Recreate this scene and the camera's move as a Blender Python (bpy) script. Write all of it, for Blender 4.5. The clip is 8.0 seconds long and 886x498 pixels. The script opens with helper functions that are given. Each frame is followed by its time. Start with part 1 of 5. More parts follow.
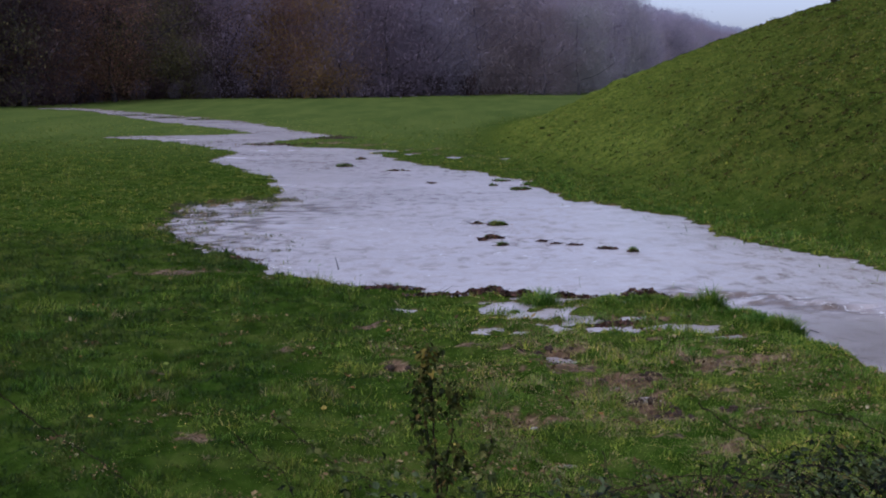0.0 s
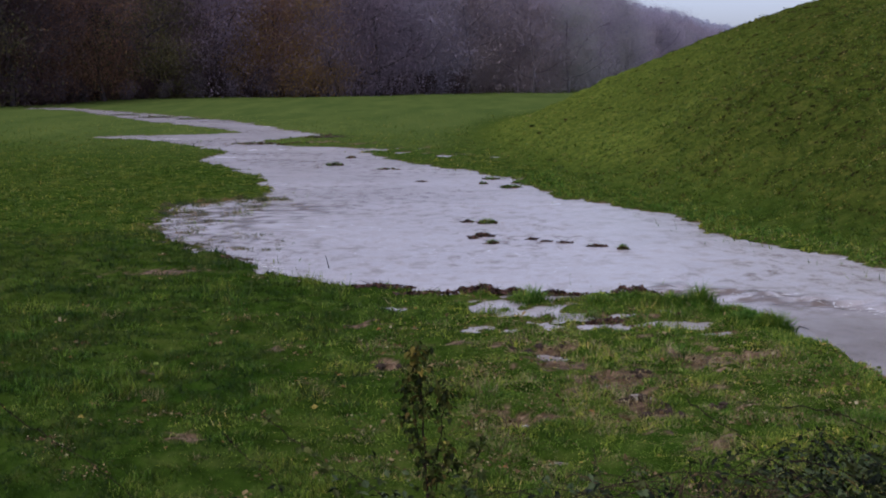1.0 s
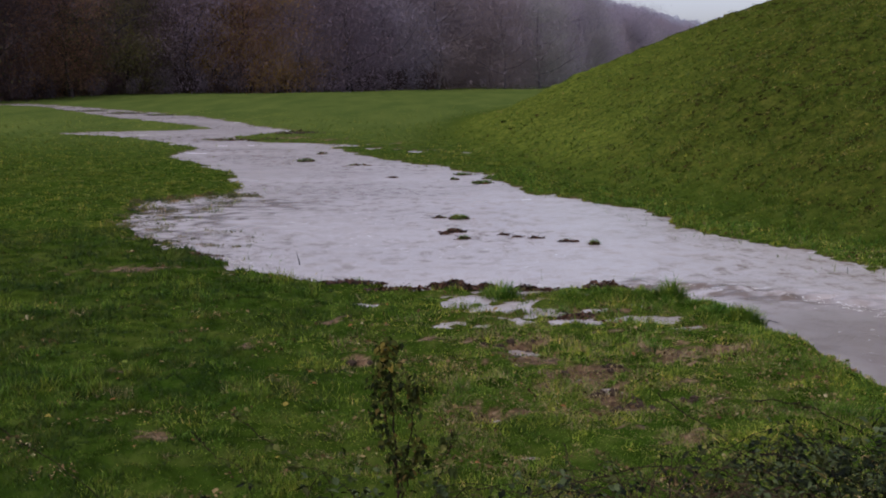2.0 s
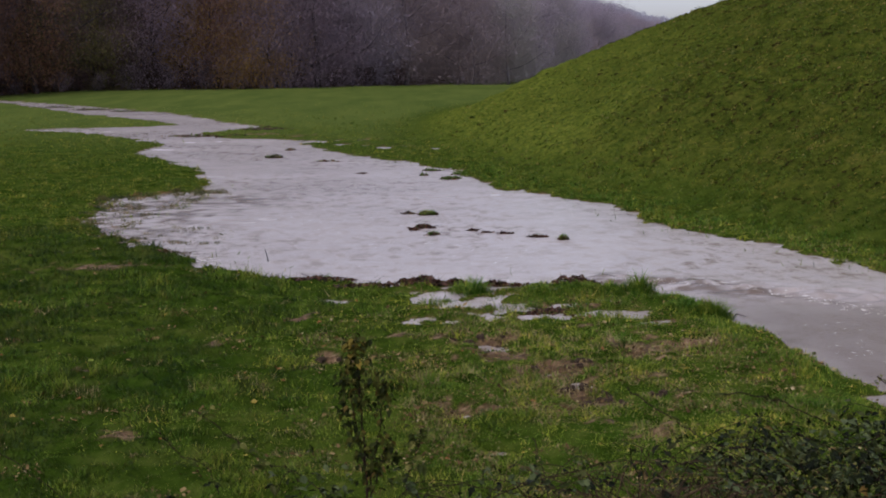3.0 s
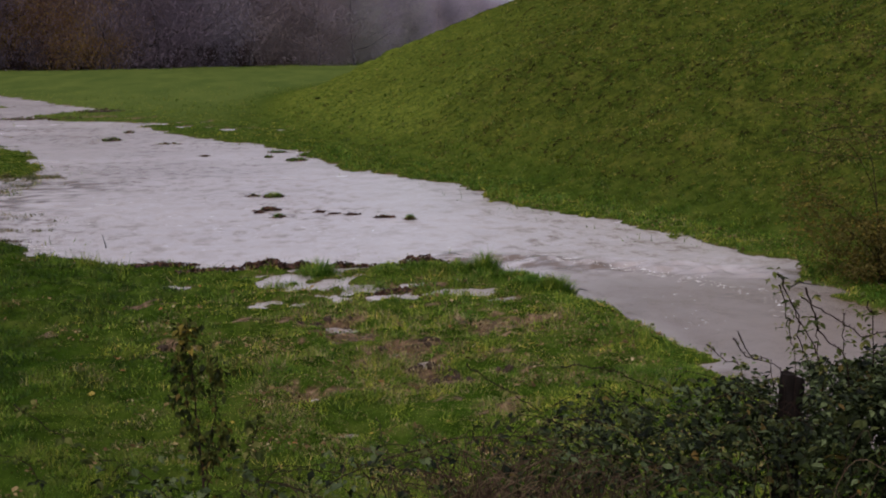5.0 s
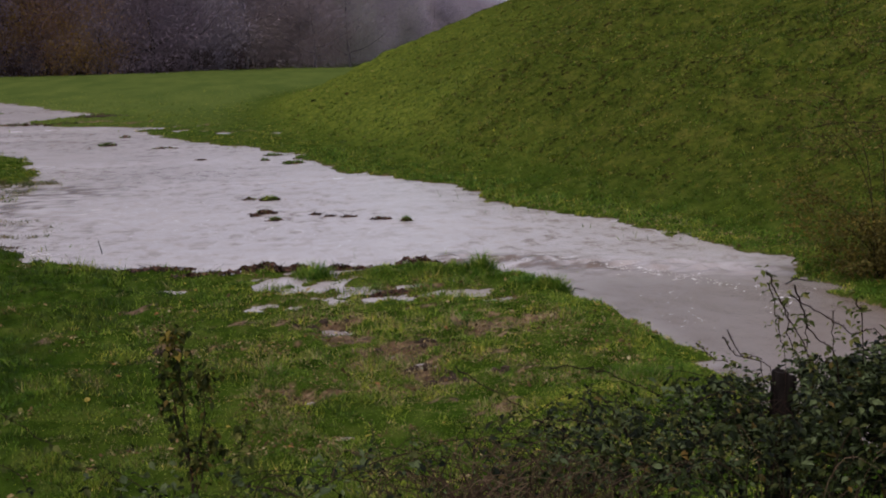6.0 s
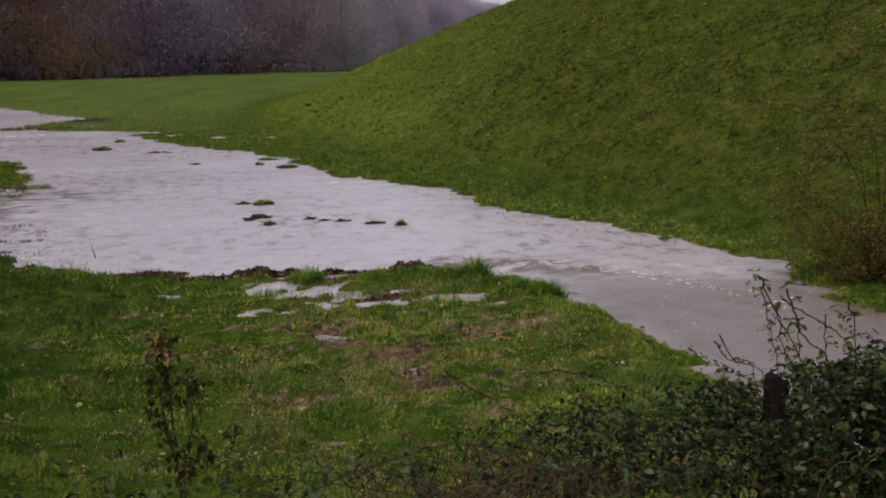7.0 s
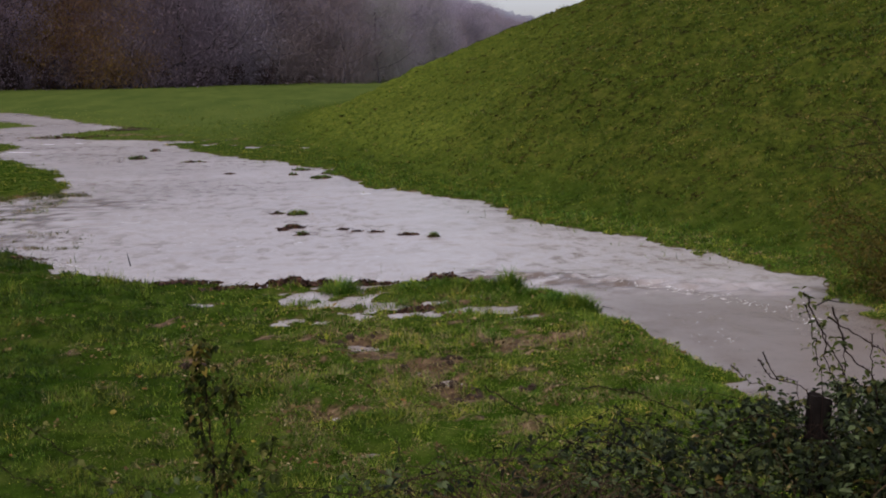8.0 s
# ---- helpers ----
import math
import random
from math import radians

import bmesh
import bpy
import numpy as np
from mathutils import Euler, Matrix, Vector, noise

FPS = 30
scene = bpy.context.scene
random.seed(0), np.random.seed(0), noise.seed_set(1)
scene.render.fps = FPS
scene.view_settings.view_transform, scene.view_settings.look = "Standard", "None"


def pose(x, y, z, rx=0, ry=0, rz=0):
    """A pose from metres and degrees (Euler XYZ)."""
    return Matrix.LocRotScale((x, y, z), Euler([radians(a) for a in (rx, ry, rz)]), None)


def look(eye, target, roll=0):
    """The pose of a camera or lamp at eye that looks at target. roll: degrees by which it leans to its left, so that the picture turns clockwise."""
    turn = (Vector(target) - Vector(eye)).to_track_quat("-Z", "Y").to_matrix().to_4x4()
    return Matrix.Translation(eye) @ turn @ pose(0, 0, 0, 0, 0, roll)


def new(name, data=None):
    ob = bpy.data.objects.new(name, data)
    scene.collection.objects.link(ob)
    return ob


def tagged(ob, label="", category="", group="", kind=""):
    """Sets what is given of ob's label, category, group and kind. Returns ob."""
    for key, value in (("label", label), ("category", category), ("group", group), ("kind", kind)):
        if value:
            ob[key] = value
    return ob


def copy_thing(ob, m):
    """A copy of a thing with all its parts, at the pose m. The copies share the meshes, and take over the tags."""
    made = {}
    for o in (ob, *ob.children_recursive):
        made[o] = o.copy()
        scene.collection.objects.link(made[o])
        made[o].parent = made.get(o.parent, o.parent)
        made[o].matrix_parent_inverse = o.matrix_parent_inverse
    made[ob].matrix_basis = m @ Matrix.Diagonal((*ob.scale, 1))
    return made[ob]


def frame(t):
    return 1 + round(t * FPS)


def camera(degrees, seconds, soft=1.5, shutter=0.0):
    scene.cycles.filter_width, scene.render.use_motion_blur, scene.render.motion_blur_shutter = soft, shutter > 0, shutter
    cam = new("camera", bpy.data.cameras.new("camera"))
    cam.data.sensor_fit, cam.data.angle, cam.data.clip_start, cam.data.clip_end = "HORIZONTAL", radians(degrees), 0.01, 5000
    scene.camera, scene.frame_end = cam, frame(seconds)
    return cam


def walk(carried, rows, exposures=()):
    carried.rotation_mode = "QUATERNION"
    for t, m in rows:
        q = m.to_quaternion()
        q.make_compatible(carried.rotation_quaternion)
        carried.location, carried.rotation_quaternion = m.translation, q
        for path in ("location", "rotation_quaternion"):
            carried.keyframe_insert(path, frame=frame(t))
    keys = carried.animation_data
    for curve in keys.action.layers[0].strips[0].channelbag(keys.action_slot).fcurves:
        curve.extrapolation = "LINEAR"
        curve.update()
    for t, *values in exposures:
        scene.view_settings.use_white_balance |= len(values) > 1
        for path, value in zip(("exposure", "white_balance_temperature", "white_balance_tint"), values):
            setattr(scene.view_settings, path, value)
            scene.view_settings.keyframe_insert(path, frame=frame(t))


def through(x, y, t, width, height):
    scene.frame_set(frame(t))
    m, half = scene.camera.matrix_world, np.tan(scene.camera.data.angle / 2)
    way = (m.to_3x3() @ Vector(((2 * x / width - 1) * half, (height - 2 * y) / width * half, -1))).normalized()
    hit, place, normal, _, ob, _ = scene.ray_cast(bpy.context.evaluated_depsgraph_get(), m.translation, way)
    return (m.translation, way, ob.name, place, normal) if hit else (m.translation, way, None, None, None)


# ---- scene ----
cam = camera(44.6, 8.0, soft=1.9)
PATH = [
    (0, (0.0, -0.062, 4.014), (0.0, 1.91, 3.684), -0.0),
    (0.5, (0.008, -0.074, 4.015), (0.009, 1.899, 3.685), -0.1),
    (1, (0.01, -0.066, 4.014), (0.027, 1.906, 3.681), -0.2),
    (1.5, (0.015, -0.051, 4.009), (0.053, 1.92, 3.671), -0.2),
    (3, (0.028, 0.005, 3.992), (0.153, 1.971, 3.644), -0.2),
    (3.5, (0.038, 0.014, 3.989), (0.191, 1.976, 3.631), -0.2),
    (4, (0.06, 0.041, 3.977), (0.313, 1.991, 3.613), 0.1),
    (4.5, (0.08, 0.068, 3.969), (0.408, 2.005, 3.595), 0.2),
    (5, (0.099, 0.076, 3.964), (0.497, 1.998, 3.582), 0.0),
    (6.5, (0.17, 0.073, 3.972), (0.568, 1.996, 3.594), -0.9),
    (7, (0.177, 0.095, 3.963), (0.586, 2.016, 3.59), -0.7),
    (7.5, (0.179, 0.076, 3.968), (0.564, 2.004, 3.602), -0.4),
    (8, (0.145, 0.142, 3.959), (0.499, 2.079, 3.608), -0.3),
]
walk(cam, [(t, look(eye, target, roll)) for t, eye, target, roll in PATH],
     exposures=[(0, 0.03, 5150, 24), (1, 0.03, 5400, 23), (1.5, 0.03, 5650, 22), (3, 0.03, 6000, 21), (5, 0.03, 6150, 21), (8, 0.03, 6150, 20)])

# ---- light: an overcast afternoon ----
world = bpy.data.worlds.new("overcast_sky")
scene.world = world
world.use_nodes = True
wn, wl = world.node_tree.nodes, world.node_tree.links
sky = wn.new("ShaderNodeTexSky")
sky.sky_type, sky.sun_disc = "NISHITA", False
sky.sun_elevation, sky.sun_rotation = radians(56), radians(215)
sky.air_density, sky.dust_density, sky.ozone_density = 1.0, 2.0, 1.0
grey = wn.new("ShaderNodeHueSaturation")
grey.inputs["Saturation"].default_value = 0.42
wl.new(sky.outputs["Color"], grey.inputs["Color"])
wl.new(grey.outputs["Color"], wn["Background"].inputs["Color"])
wn["Background"].inputs["Strength"].default_value = 0.145
sun = new("sun", bpy.data.lights.new("sun", "SUN"))
sun.data.energy, sun.data.angle, sun.data.color = 1.3, radians(45), (1.0, 0.97, 0.93)
sun.matrix_world = pose(0, 0, 60, 34, 0, -35)


# ---- lie of the land ----
# the water's edge on the camera's side, going upstream, and on the hill's side, going downstream
NEAR_BANK = [(14, -20), (9.5, 2), (7.1, 7), (5.85, 10.5), (5.82, 13.2), (5.64, 14.6), (5.28, 15.8), (5.05, 17.2),
             (4.5, 18.1), (3.6, 18.7), (2.1, 18.7), (0.5, 18.5), (-0.6, 19.0), (-1.9, 19.6), (-3.1, 20.5), (-4.1, 22.25),
             (-6.1, 24.6), (-7.1, 26.2), (-7.55, 28.6), (-7.5, 31.3), (-6.4, 32.3), (-5.2, 33.6), (-5.8, 36.4), (-6.6, 40.0),
             (-8.9, 44.5), (-10.4, 48.3), (-9.8, 51.4), (-12.3, 55.4), (-15.0, 59.7), (-20.5, 63.4), (-16.6, 65.6),
             (-12.2, 67.5), (-17.9, 77.2), (-24.4, 86.2), (-34.6, 104.5), (-41, 108)]
FAR_BANK = [(-41, 111), (-36, 109.6), (-20.1, 89.5), (-13.2, 78.6), (-9.8, 71.0), (-6.4, 64.6), (-8.9, 60.8), (-7.6, 56.0),
            (-4.2, 54.4), (-2.0, 47.6), (0.4, 43.6), (2.3, 40.3), (3.3, 37.4), (3.9, 33.6), (5.2, 31.4), (6.4, 29.2),
            (6.8, 27.3), (7.0, 25.0), (7.9, 23.7), (8.7, 22.2), (9.3, 20.6), (9.8, 18.9), (10.2, 17.4), (9.6, 15.8), (10.0, 13.4),
            (12, 9), (16, 3), (20, -20)]
# the foot of the grassy hill, then far round behind it
HILL_FOOT = [(34, -60), (22, -6), (14.5, 9), (11.3, 15.5), (11.0, 18.5), (10.0, 21.5), (8.3, 25.5), (7.6, 30), (6.0, 33.5), (4.3, 39), (2.6, 47),
             (1.6, 56), (2.2, 68), (6.0, 82), (14, 95), (34, 102), (70, 110), (160, 114), (400, 114)]
# the edge of the wood behind the fields
WOOD_EDGE = [(-260, 30), (-110, 62), (-62, 92), (-42, 117), (-33, 131), (-20, 138), (-6, 143), (9, 154), (18, 161), (34, 205), (58, 268), (98, 380), (150, 480), (330, 700)]


def curve_through(points, steps):
    """A smooth line through the points (Catmull-Rom)."""
    p = np.array(points, float)
    p = np.vstack([2 * p[0] - p[1], p, 2 * p[-1] - p[-2]])
    out = []
    for i in range(1, len(p) - 2):
        a, b, c, d = p[i - 1], p[i], p[i + 1], p[i + 2]
        for k in range(steps):
            t = k / steps
            out.append(0.5 * (2 * b + (c - a) * t + (2 * a - 5 * b + 4 * c - d) * t * t + (3 * b - a - 3 * c + d) * t ** 3))
    out.append(p[-2])
    return np.array(out)


def line_distance(x, y, line):
    best = np.full(x.shape, 1e9)
    for (ax, ay), (bx, by) in zip(line[:-1], line[1:]):
        ex, ey = bx - ax, by - ay
        t = np.clip(((x - ax) * ex + (y - ay) * ey) / (ex * ex + ey * ey + 1e-12), 0, 1)
        best = np.minimum(best, (x - ax - t * ex) ** 2 + (y - ay - t * ey) ** 2)
    return np.sqrt(best)


def inside(x, y, ring):
    hit = np.zeros(x.shape, bool)
    for (ax, ay), (bx, by) in zip(ring, np.roll(ring, -1, axis=0)):
        if ay != by:
            hit ^= ((ay > y) != (by > y)) & (x < (bx - ax) * (y - ay) / (by - ay) + ax)
    return hit


def value_noise(x, y, seed=0):
    """Smooth noise from -1 to 1 on a unit lattice."""
    xi, yi = np.floor(x).astype(np.int64), np.floor(y).astype(np.int64)
    fx, fy = x - xi, y - yi
    fx, fy = fx * fx * (3 - 2 * fx), fy * fy * (3 - 2 * fy)

    def lattice(i, j):
        h = (i * 374761393 + j * 668265263 + seed * 1442695041) & 0xFFFFFFFF
        h = ((h ^ (h >> 13)) * 1274126177) & 0xFFFFFFFF
        return ((h ^ (h >> 16)) & 0xFFFF) / 32767.5 - 1

    a, b = lattice(xi, yi), lattice(xi + 1, yi)
    c, d = lattice(xi, yi + 1), lattice(xi + 1, yi + 1)
    return (a + (b - a) * fx) * (1 - fy) + (c + (d - c) * fx) * fy


def smooth(a, b, v):
    t = np.clip((v - a) / (b - a), 0, 1)
    return t * t * (3 - 2 * t)


near_line, far_line = curve_through(NEAR_BANK, 3), curve_through(FAR_BANK, 3)
water_ring = np.vstack([near_line, far_line])
hill_line, wood_line = curve_through(HILL_FOOT, 3), curve_through(WOOD_EDGE, 2)
hill_ring = np.vstack([hill_line, [(400, -60)]])
wood_ring = np.vstack([wood_line, [(330, 3000), (-3000, 3000), (-3000, 30)]])

# standing puddles and trodden mud in the meadow: x, y, half width, half depth, depth of the hollow
HOLLOWS = [(-0.75, 17.6, 0.4, 0.22, 0.12), (1.2, 17.95, 0.55, 0.3, 0.14), (1.75, 17.4, 0.6, 0.4, 0.14), (2.3, 16.95, 0.65, 0.35, 0.13),
           (2.95, 16.3, 0.45, 0.35, 0.15), (3.75, 16.3, 0.34, 0.22, 0.13), (4.25, 15.75, 0.5, 0.2, 0.12), (0.62, 16.1, 0.22, 0.16, 0.06),
           (1.65, 14.4, 0.42, 0.24, 0.19), (2.42, 12.6, 0.30, 0.22, 0.18), (2.12, 13.2, 0.24, 0.15, 0.14), (2.65, 16.95, 0.75, 0.22, 0.13), (3.45, 16.4, 0.65, 0.2, 0.13), (0.97, 11.6, 0.16, 0.3, 0.18), (1.25, 10.4, 0.22, 0.18, 0.19),
           (3.3, 13.9, 0.35, 0.2, 0.07), (-0.6, 13.8, 0.2, 0.15, 0.05),
           (-1.4, 50.9, 0.4, 0.5, 0.45), (-0.3, 50.1, 0.3, 0.5, 0.45), (0.5, 48.9, 0.35, 0.6, 0.45), (1.3, 49.6, 0.28, 0.5, 0.45), (2.0, 49.2, 0.35, 0.5, 0.45), (2.8, 48.4, 0.25, 0.45, 0.45), (-3.2, 53, 1.0, 0.8, 0.25), (3.0, 47.6, 0.5, 0.5, 0.3), (-0.8, 53.5, 0.9, 0.6, 0.3), (1.9, 52.2, 0.7, 0.5, 0.3), (-6.0, 58.5, 1.0, 0.8, 0.25), (-3.9, 57.0, 0.9, 0.6, 0.25)]
MUD = [(2.1, 13.1, 0.6, 0.45), (1.85, 13.7, 0.4, 0.3), (2.35, 12.4, 0.35, 0.3), (2.55, 11.9, 0.35, 0.35), (2.75, 13.4, 0.3, 0.25), (1.5, 14.7, 0.6, 0.15), (1.6, 13.9, 0.5, 0.2), (-0.6, 13.8, 0.2, 0.15), (-1.6, 12.6, 0.15, 0.1), (-2.6, 10.6, 0.25, 0.12),
       (3.7, 14.1, 0.6, 0.35), (-5.4, 20.8, 1.1, 0.3), (-1.0, 16.1, 0.4, 0.15), (1.0, 11.7, 0.3, 0.35), (4.4, 14.4, 0.5, 0.3), (3.1, 16.9, 0.5, 0.25), (3.6, 12.1, 0.25, 0.1), (2.9, 15.2, 0.3, 0.12), (0.3, 15.0, 0.2, 0.1), (-2.2, 14.5, 0.2, 0.1), (3.0, 10.8, 0.25, 0.12), (-3.6, 13.2, 0.2, 0.1)]

# turfy humps along the flooded lip of the bank
HUMPS = [(1.68, 18.1, 0.4, 0.3, 0.14), (2.4, 17.05, 0.35, 0.25, 0.12), (3.1, 17.95, 0.5, 0.35, 0.16), (3.55, 17.85, 0.45, 0.3, 0.16), (4.0, 17.75, 0.5, 0.3, 0.17), (4.45, 17.45, 0.3, 0.25, 0.22),
         (4.8, 16.9, 0.4, 0.3, 0.14), (5.0, 16.4, 0.4, 0.3, 0.15), (5.25, 15.95, 0.3, 0.25, 0.2), (3.3, 16.7, 0.3, 0.15, 0.08)]


def spots(x, y, table, wobble=0.35):
    """Soft ragged ovals, 1 in their middles."""
    out = np.zeros(x.shape)
    rag = 1.25 + 1.6 * wobble * value_noise(x * 3.1, y * 4.1, 9) + 1.5 * wobble * value_noise(x * 7, y * 9, 10)
    rag = np.maximum(rag, 0.25)
    for cx, cy, rx, ry, *amount in table:
        r2 = (((x - cx) / rx) ** 2 + ((y - cy) / ry) ** 2) * rag
        out = np.maximum(out, np.exp(-r2 * 0.9) * (amount[0] if amount else 1))
    return out


class DistanceField:
    """Signed distance to a line, positive inside the ring, kept on a lattice over a box and worked out directly beyond it."""

    def __init__(self, line, ring, x0, x1, y0, y1, step):
        self.line, self.ring, self.x0, self.y0, self.step = line, ring, x0, y0, step
        xs, ys = np.arange(x0, x1 + step, step), np.arange(y0, y1 + step, step)
        self.table = self.exact(*np.meshgrid(xs, ys, indexing="ij"))

    def exact(self, x, y):
        d = line_distance(x, y, self.line)
        return np.where(inside(x, y, self.ring), d, -d)

    def __call__(self, x, y):
        u, v = (x - self.x0) / self.step, (y - self.y0) / self.step
        nx, ny = self.table.shape
        ok = (u >= 0) & (v >= 0) & (u < nx - 1) & (v < ny - 1)
        out = np.empty(x.shape)
        a, b = u[ok], v[ok]
        i, j = a.astype(int), b.astype(int)
        a, b, t = a - i, b - j, self.table
        out[ok] = (t[i, j] * (1 - a) + t[i + 1, j] * a) * (1 - b) + (t[i, j + 1] * (1 - a) + t[i + 1, j + 1] * a) * b
        out[~ok] = self.exact(x[~ok], y[~ok])
        return out


water_field = DistanceField(water_ring, water_ring, -46, 24, -20, 118, 0.2)
hill_field = DistanceField(hill_line, hill_ring, -60, 90, -20, 130, 0.4)


def shore(x, y):
    """Metres from the water's edge; below 0 in the water."""
    grain = 0.22 + 0.004 * np.clip(y, 0, 100)
    wx = x + grain * value_noise(x * 1.3, y * 1.3, 1) + 0.13 * value_noise(x * 4.1, y * 4.1, 2) + 0.06 * value_noise(x * 11, y * 11, 27)
    wy = y + grain * value_noise(x * 1.3, y * 1.3, 3) + 0.13 * value_noise(x * 4.1, y * 4.1, 4) + 0.06 * value_noise(x * 11, y * 11, 28)
    return -water_field(wx, wy)


def hill_depth(x, y):
    return hill_field(x, y)


def height(x, y, fine=True):
    x, y = np.asarray(x, float), np.asarray(y, float)
    s = shore(x, y)
    land = 0.03 + 0.07 * (1 - np.exp(-np.maximum(s, 0) / 1.2)) + 0.02 * np.clip(s - 3, 0, 12)
    z = np.where(s > 0, land, 0.035 - 0.22 * np.minimum(-s, 3.0) - 0.02)
    # the lip of the bank beside the rapids
    z = z + 0.05 * np.exp(-((s - 0.5) / 0.45) ** 2) * smooth(3.2, 4.4, x) * smooth(19.2, 18.2, y) * smooth(8, 10, y) * (x < 7.5)
    dry = smooth(-0.5, 1.5, s)
    z = z + 0.030 * value_noise(x * 1.1, y * 1.1, 5) * (0.5 + 0.5 * dry) + 0.12 * value_noise(x / 9, y / 9, 6) * smooth(3, 12, s)
    if fine:
        z = z + 0.040 * value_noise(x * 3.2, y * 3.2, 7) + 0.034 * value_noise(x * 7.5, y * 7.5, 8)
    z = z - spots(x, y, HOLLOWS) + 0.6 * spots(x, y, HUMPS, 0.2) - (0.060 + 0.065 * value_noise(x * 2.6, y * 3.5, 17) + 0.055 * value_noise(x * 6, y * 9, 20)) * smooth(0.1, 0.9, x) * smooth(5.2, 4.2, x) * smooth(15.4, 16.2, y) * smooth(18.6, 18.2, y)
    # the hill
    d = np.maximum(hill_depth(x, y), 0)
    bend = 1.5 + 4.6 * smooth(28, 58, y)
    soft = np.sqrt(d * d + bend * bend) - bend
    rise = HILL_TOP * (1 - np.exp(-soft / HILL_RUN))
    z = z + rise + smooth(1, 6, d) * (0.22 * value_noise(x / 6, y / 6, 11) + 0.08 * value_noise(x / 1.9, y / 1.9, 12) + fine * (0.07 * value_noise(x * 1.4, y * 1.2, 13) + 0.05 * value_noise(x * 3.2, y * 2.6, 25))
                                      + 0.06 * np.sin(rise * 9 + 3 * value_noise(x / 4, y / 4, 14)))
    # the wooded side of the valley, lower to the right
    w = np.zeros(x.shape)
    back = (y > 28) & ~((y < 85) & (x > -60))
    w[back] = np.where(inside(x[back], y[back], wood_ring), line_distance(x[back], y[back], wood_line), 0) if back.any() else 0
    side = np.clip((0.235 - x / np.maximum(y, 60)) / 0.2, 0.0, 1)
    w = np.sqrt(w * w + 64) - 8
    z = z + 46 * (1 - np.exp(-w * 0.30 / 46)) * side
    # the last ridge
    z = z + 46 * np.exp(-((y - 1250 - 0.25 * x) / 260) ** 2) * smooth(900, 1000, y) * (1 + 0.12 * value_noise(x / 60, y / 400, 15)) * smooth(520, 260, x)
    # the bank on which the camera stands
    z = z + 2.05 * smooth(8.6, 0.8, y + 0.25 * value_noise(x / 2, 1.0, 16)) * smooth(9, 3.5, x + np.minimum(y, 0) * 0.3)
    return z


HILL_TOP, HILL_RUN = 13.4, 19.2
# ---- end of land ----


# ---- materials ----
def material(name, rough=0.8, spec=0.3):
    mat = bpy.data.materials.new(name)
    mat.use_nodes = True
    bsdf = mat.node_tree.nodes["Principled BSDF"]
    bsdf.inputs["Roughness"].default_value = rough
    bsdf.inputs["Specular IOR Level"].default_value = spec
    return mat, mat.node_tree.nodes, mat.node_tree.links, bsdf


def noise_of(nodes, links, scale, detail=4, stretch=(1, 1, 1), rough=0.6):
    geo, mapping, tex = nodes.new("ShaderNodeNewGeometry"), nodes.new("ShaderNodeMapping"), nodes.new("ShaderNodeTexNoise")
    mapping.inputs["Scale"].default_value = stretch
    tex.inputs["Scale"].default_value, tex.inputs["Detail"].default_value, tex.inputs["Roughness"].default_value = scale, detail, rough
    links.new(geo.outputs["Position"], mapping.inputs["Vector"])
    links.new(mapping.outputs["Vector"], tex.inputs["Vector"])
    return tex.outputs["Fac"]


def ramp(nodes, links, fac, stops):
    node = nodes.new("ShaderNodeValToRGB")
    els = node.color_ramp.elements
    while len(els) < len(stops):
        els.new(0.5)
    for el, (p, c) in zip(els, stops):
        el.position, el.color = p, (*c, 1)
    links.new(fac, node.inputs["Fac"])
    return node.outputs["Color"]


def mix(nodes, links, fac, a, b, mode="MIX"):
    node = nodes.new("ShaderNodeMix")
    node.data_type, node.blend_type = "RGBA", mode
    for socket, value in ((node.inputs[0], fac), (node.inputs[6], a), (node.inputs[7], b)):
        if isinstance(value, (int, float)):
            socket.default_value = value
        elif isinstance(value, tuple):
            socket.default_value = (*value, 1)
        else:
            links.new(value, socket)
    return node.outputs[2]


def bump(nodes, links, bsdf, height_socket, strength, distance):
    node = nodes.new("ShaderNodeBump")
    node.inputs["Strength"].default_value, node.inputs["Distance"].default_value = strength, distance
    links.new(height_socket, node.inputs["Height"])
    links.new(node.outputs["Normal"], bsdf.inputs["Normal"])


def attribute(nodes, name):
    node = nodes.new("ShaderNodeAttribute")
    node.attribute_name = name
    return node.outputs["Fac"]


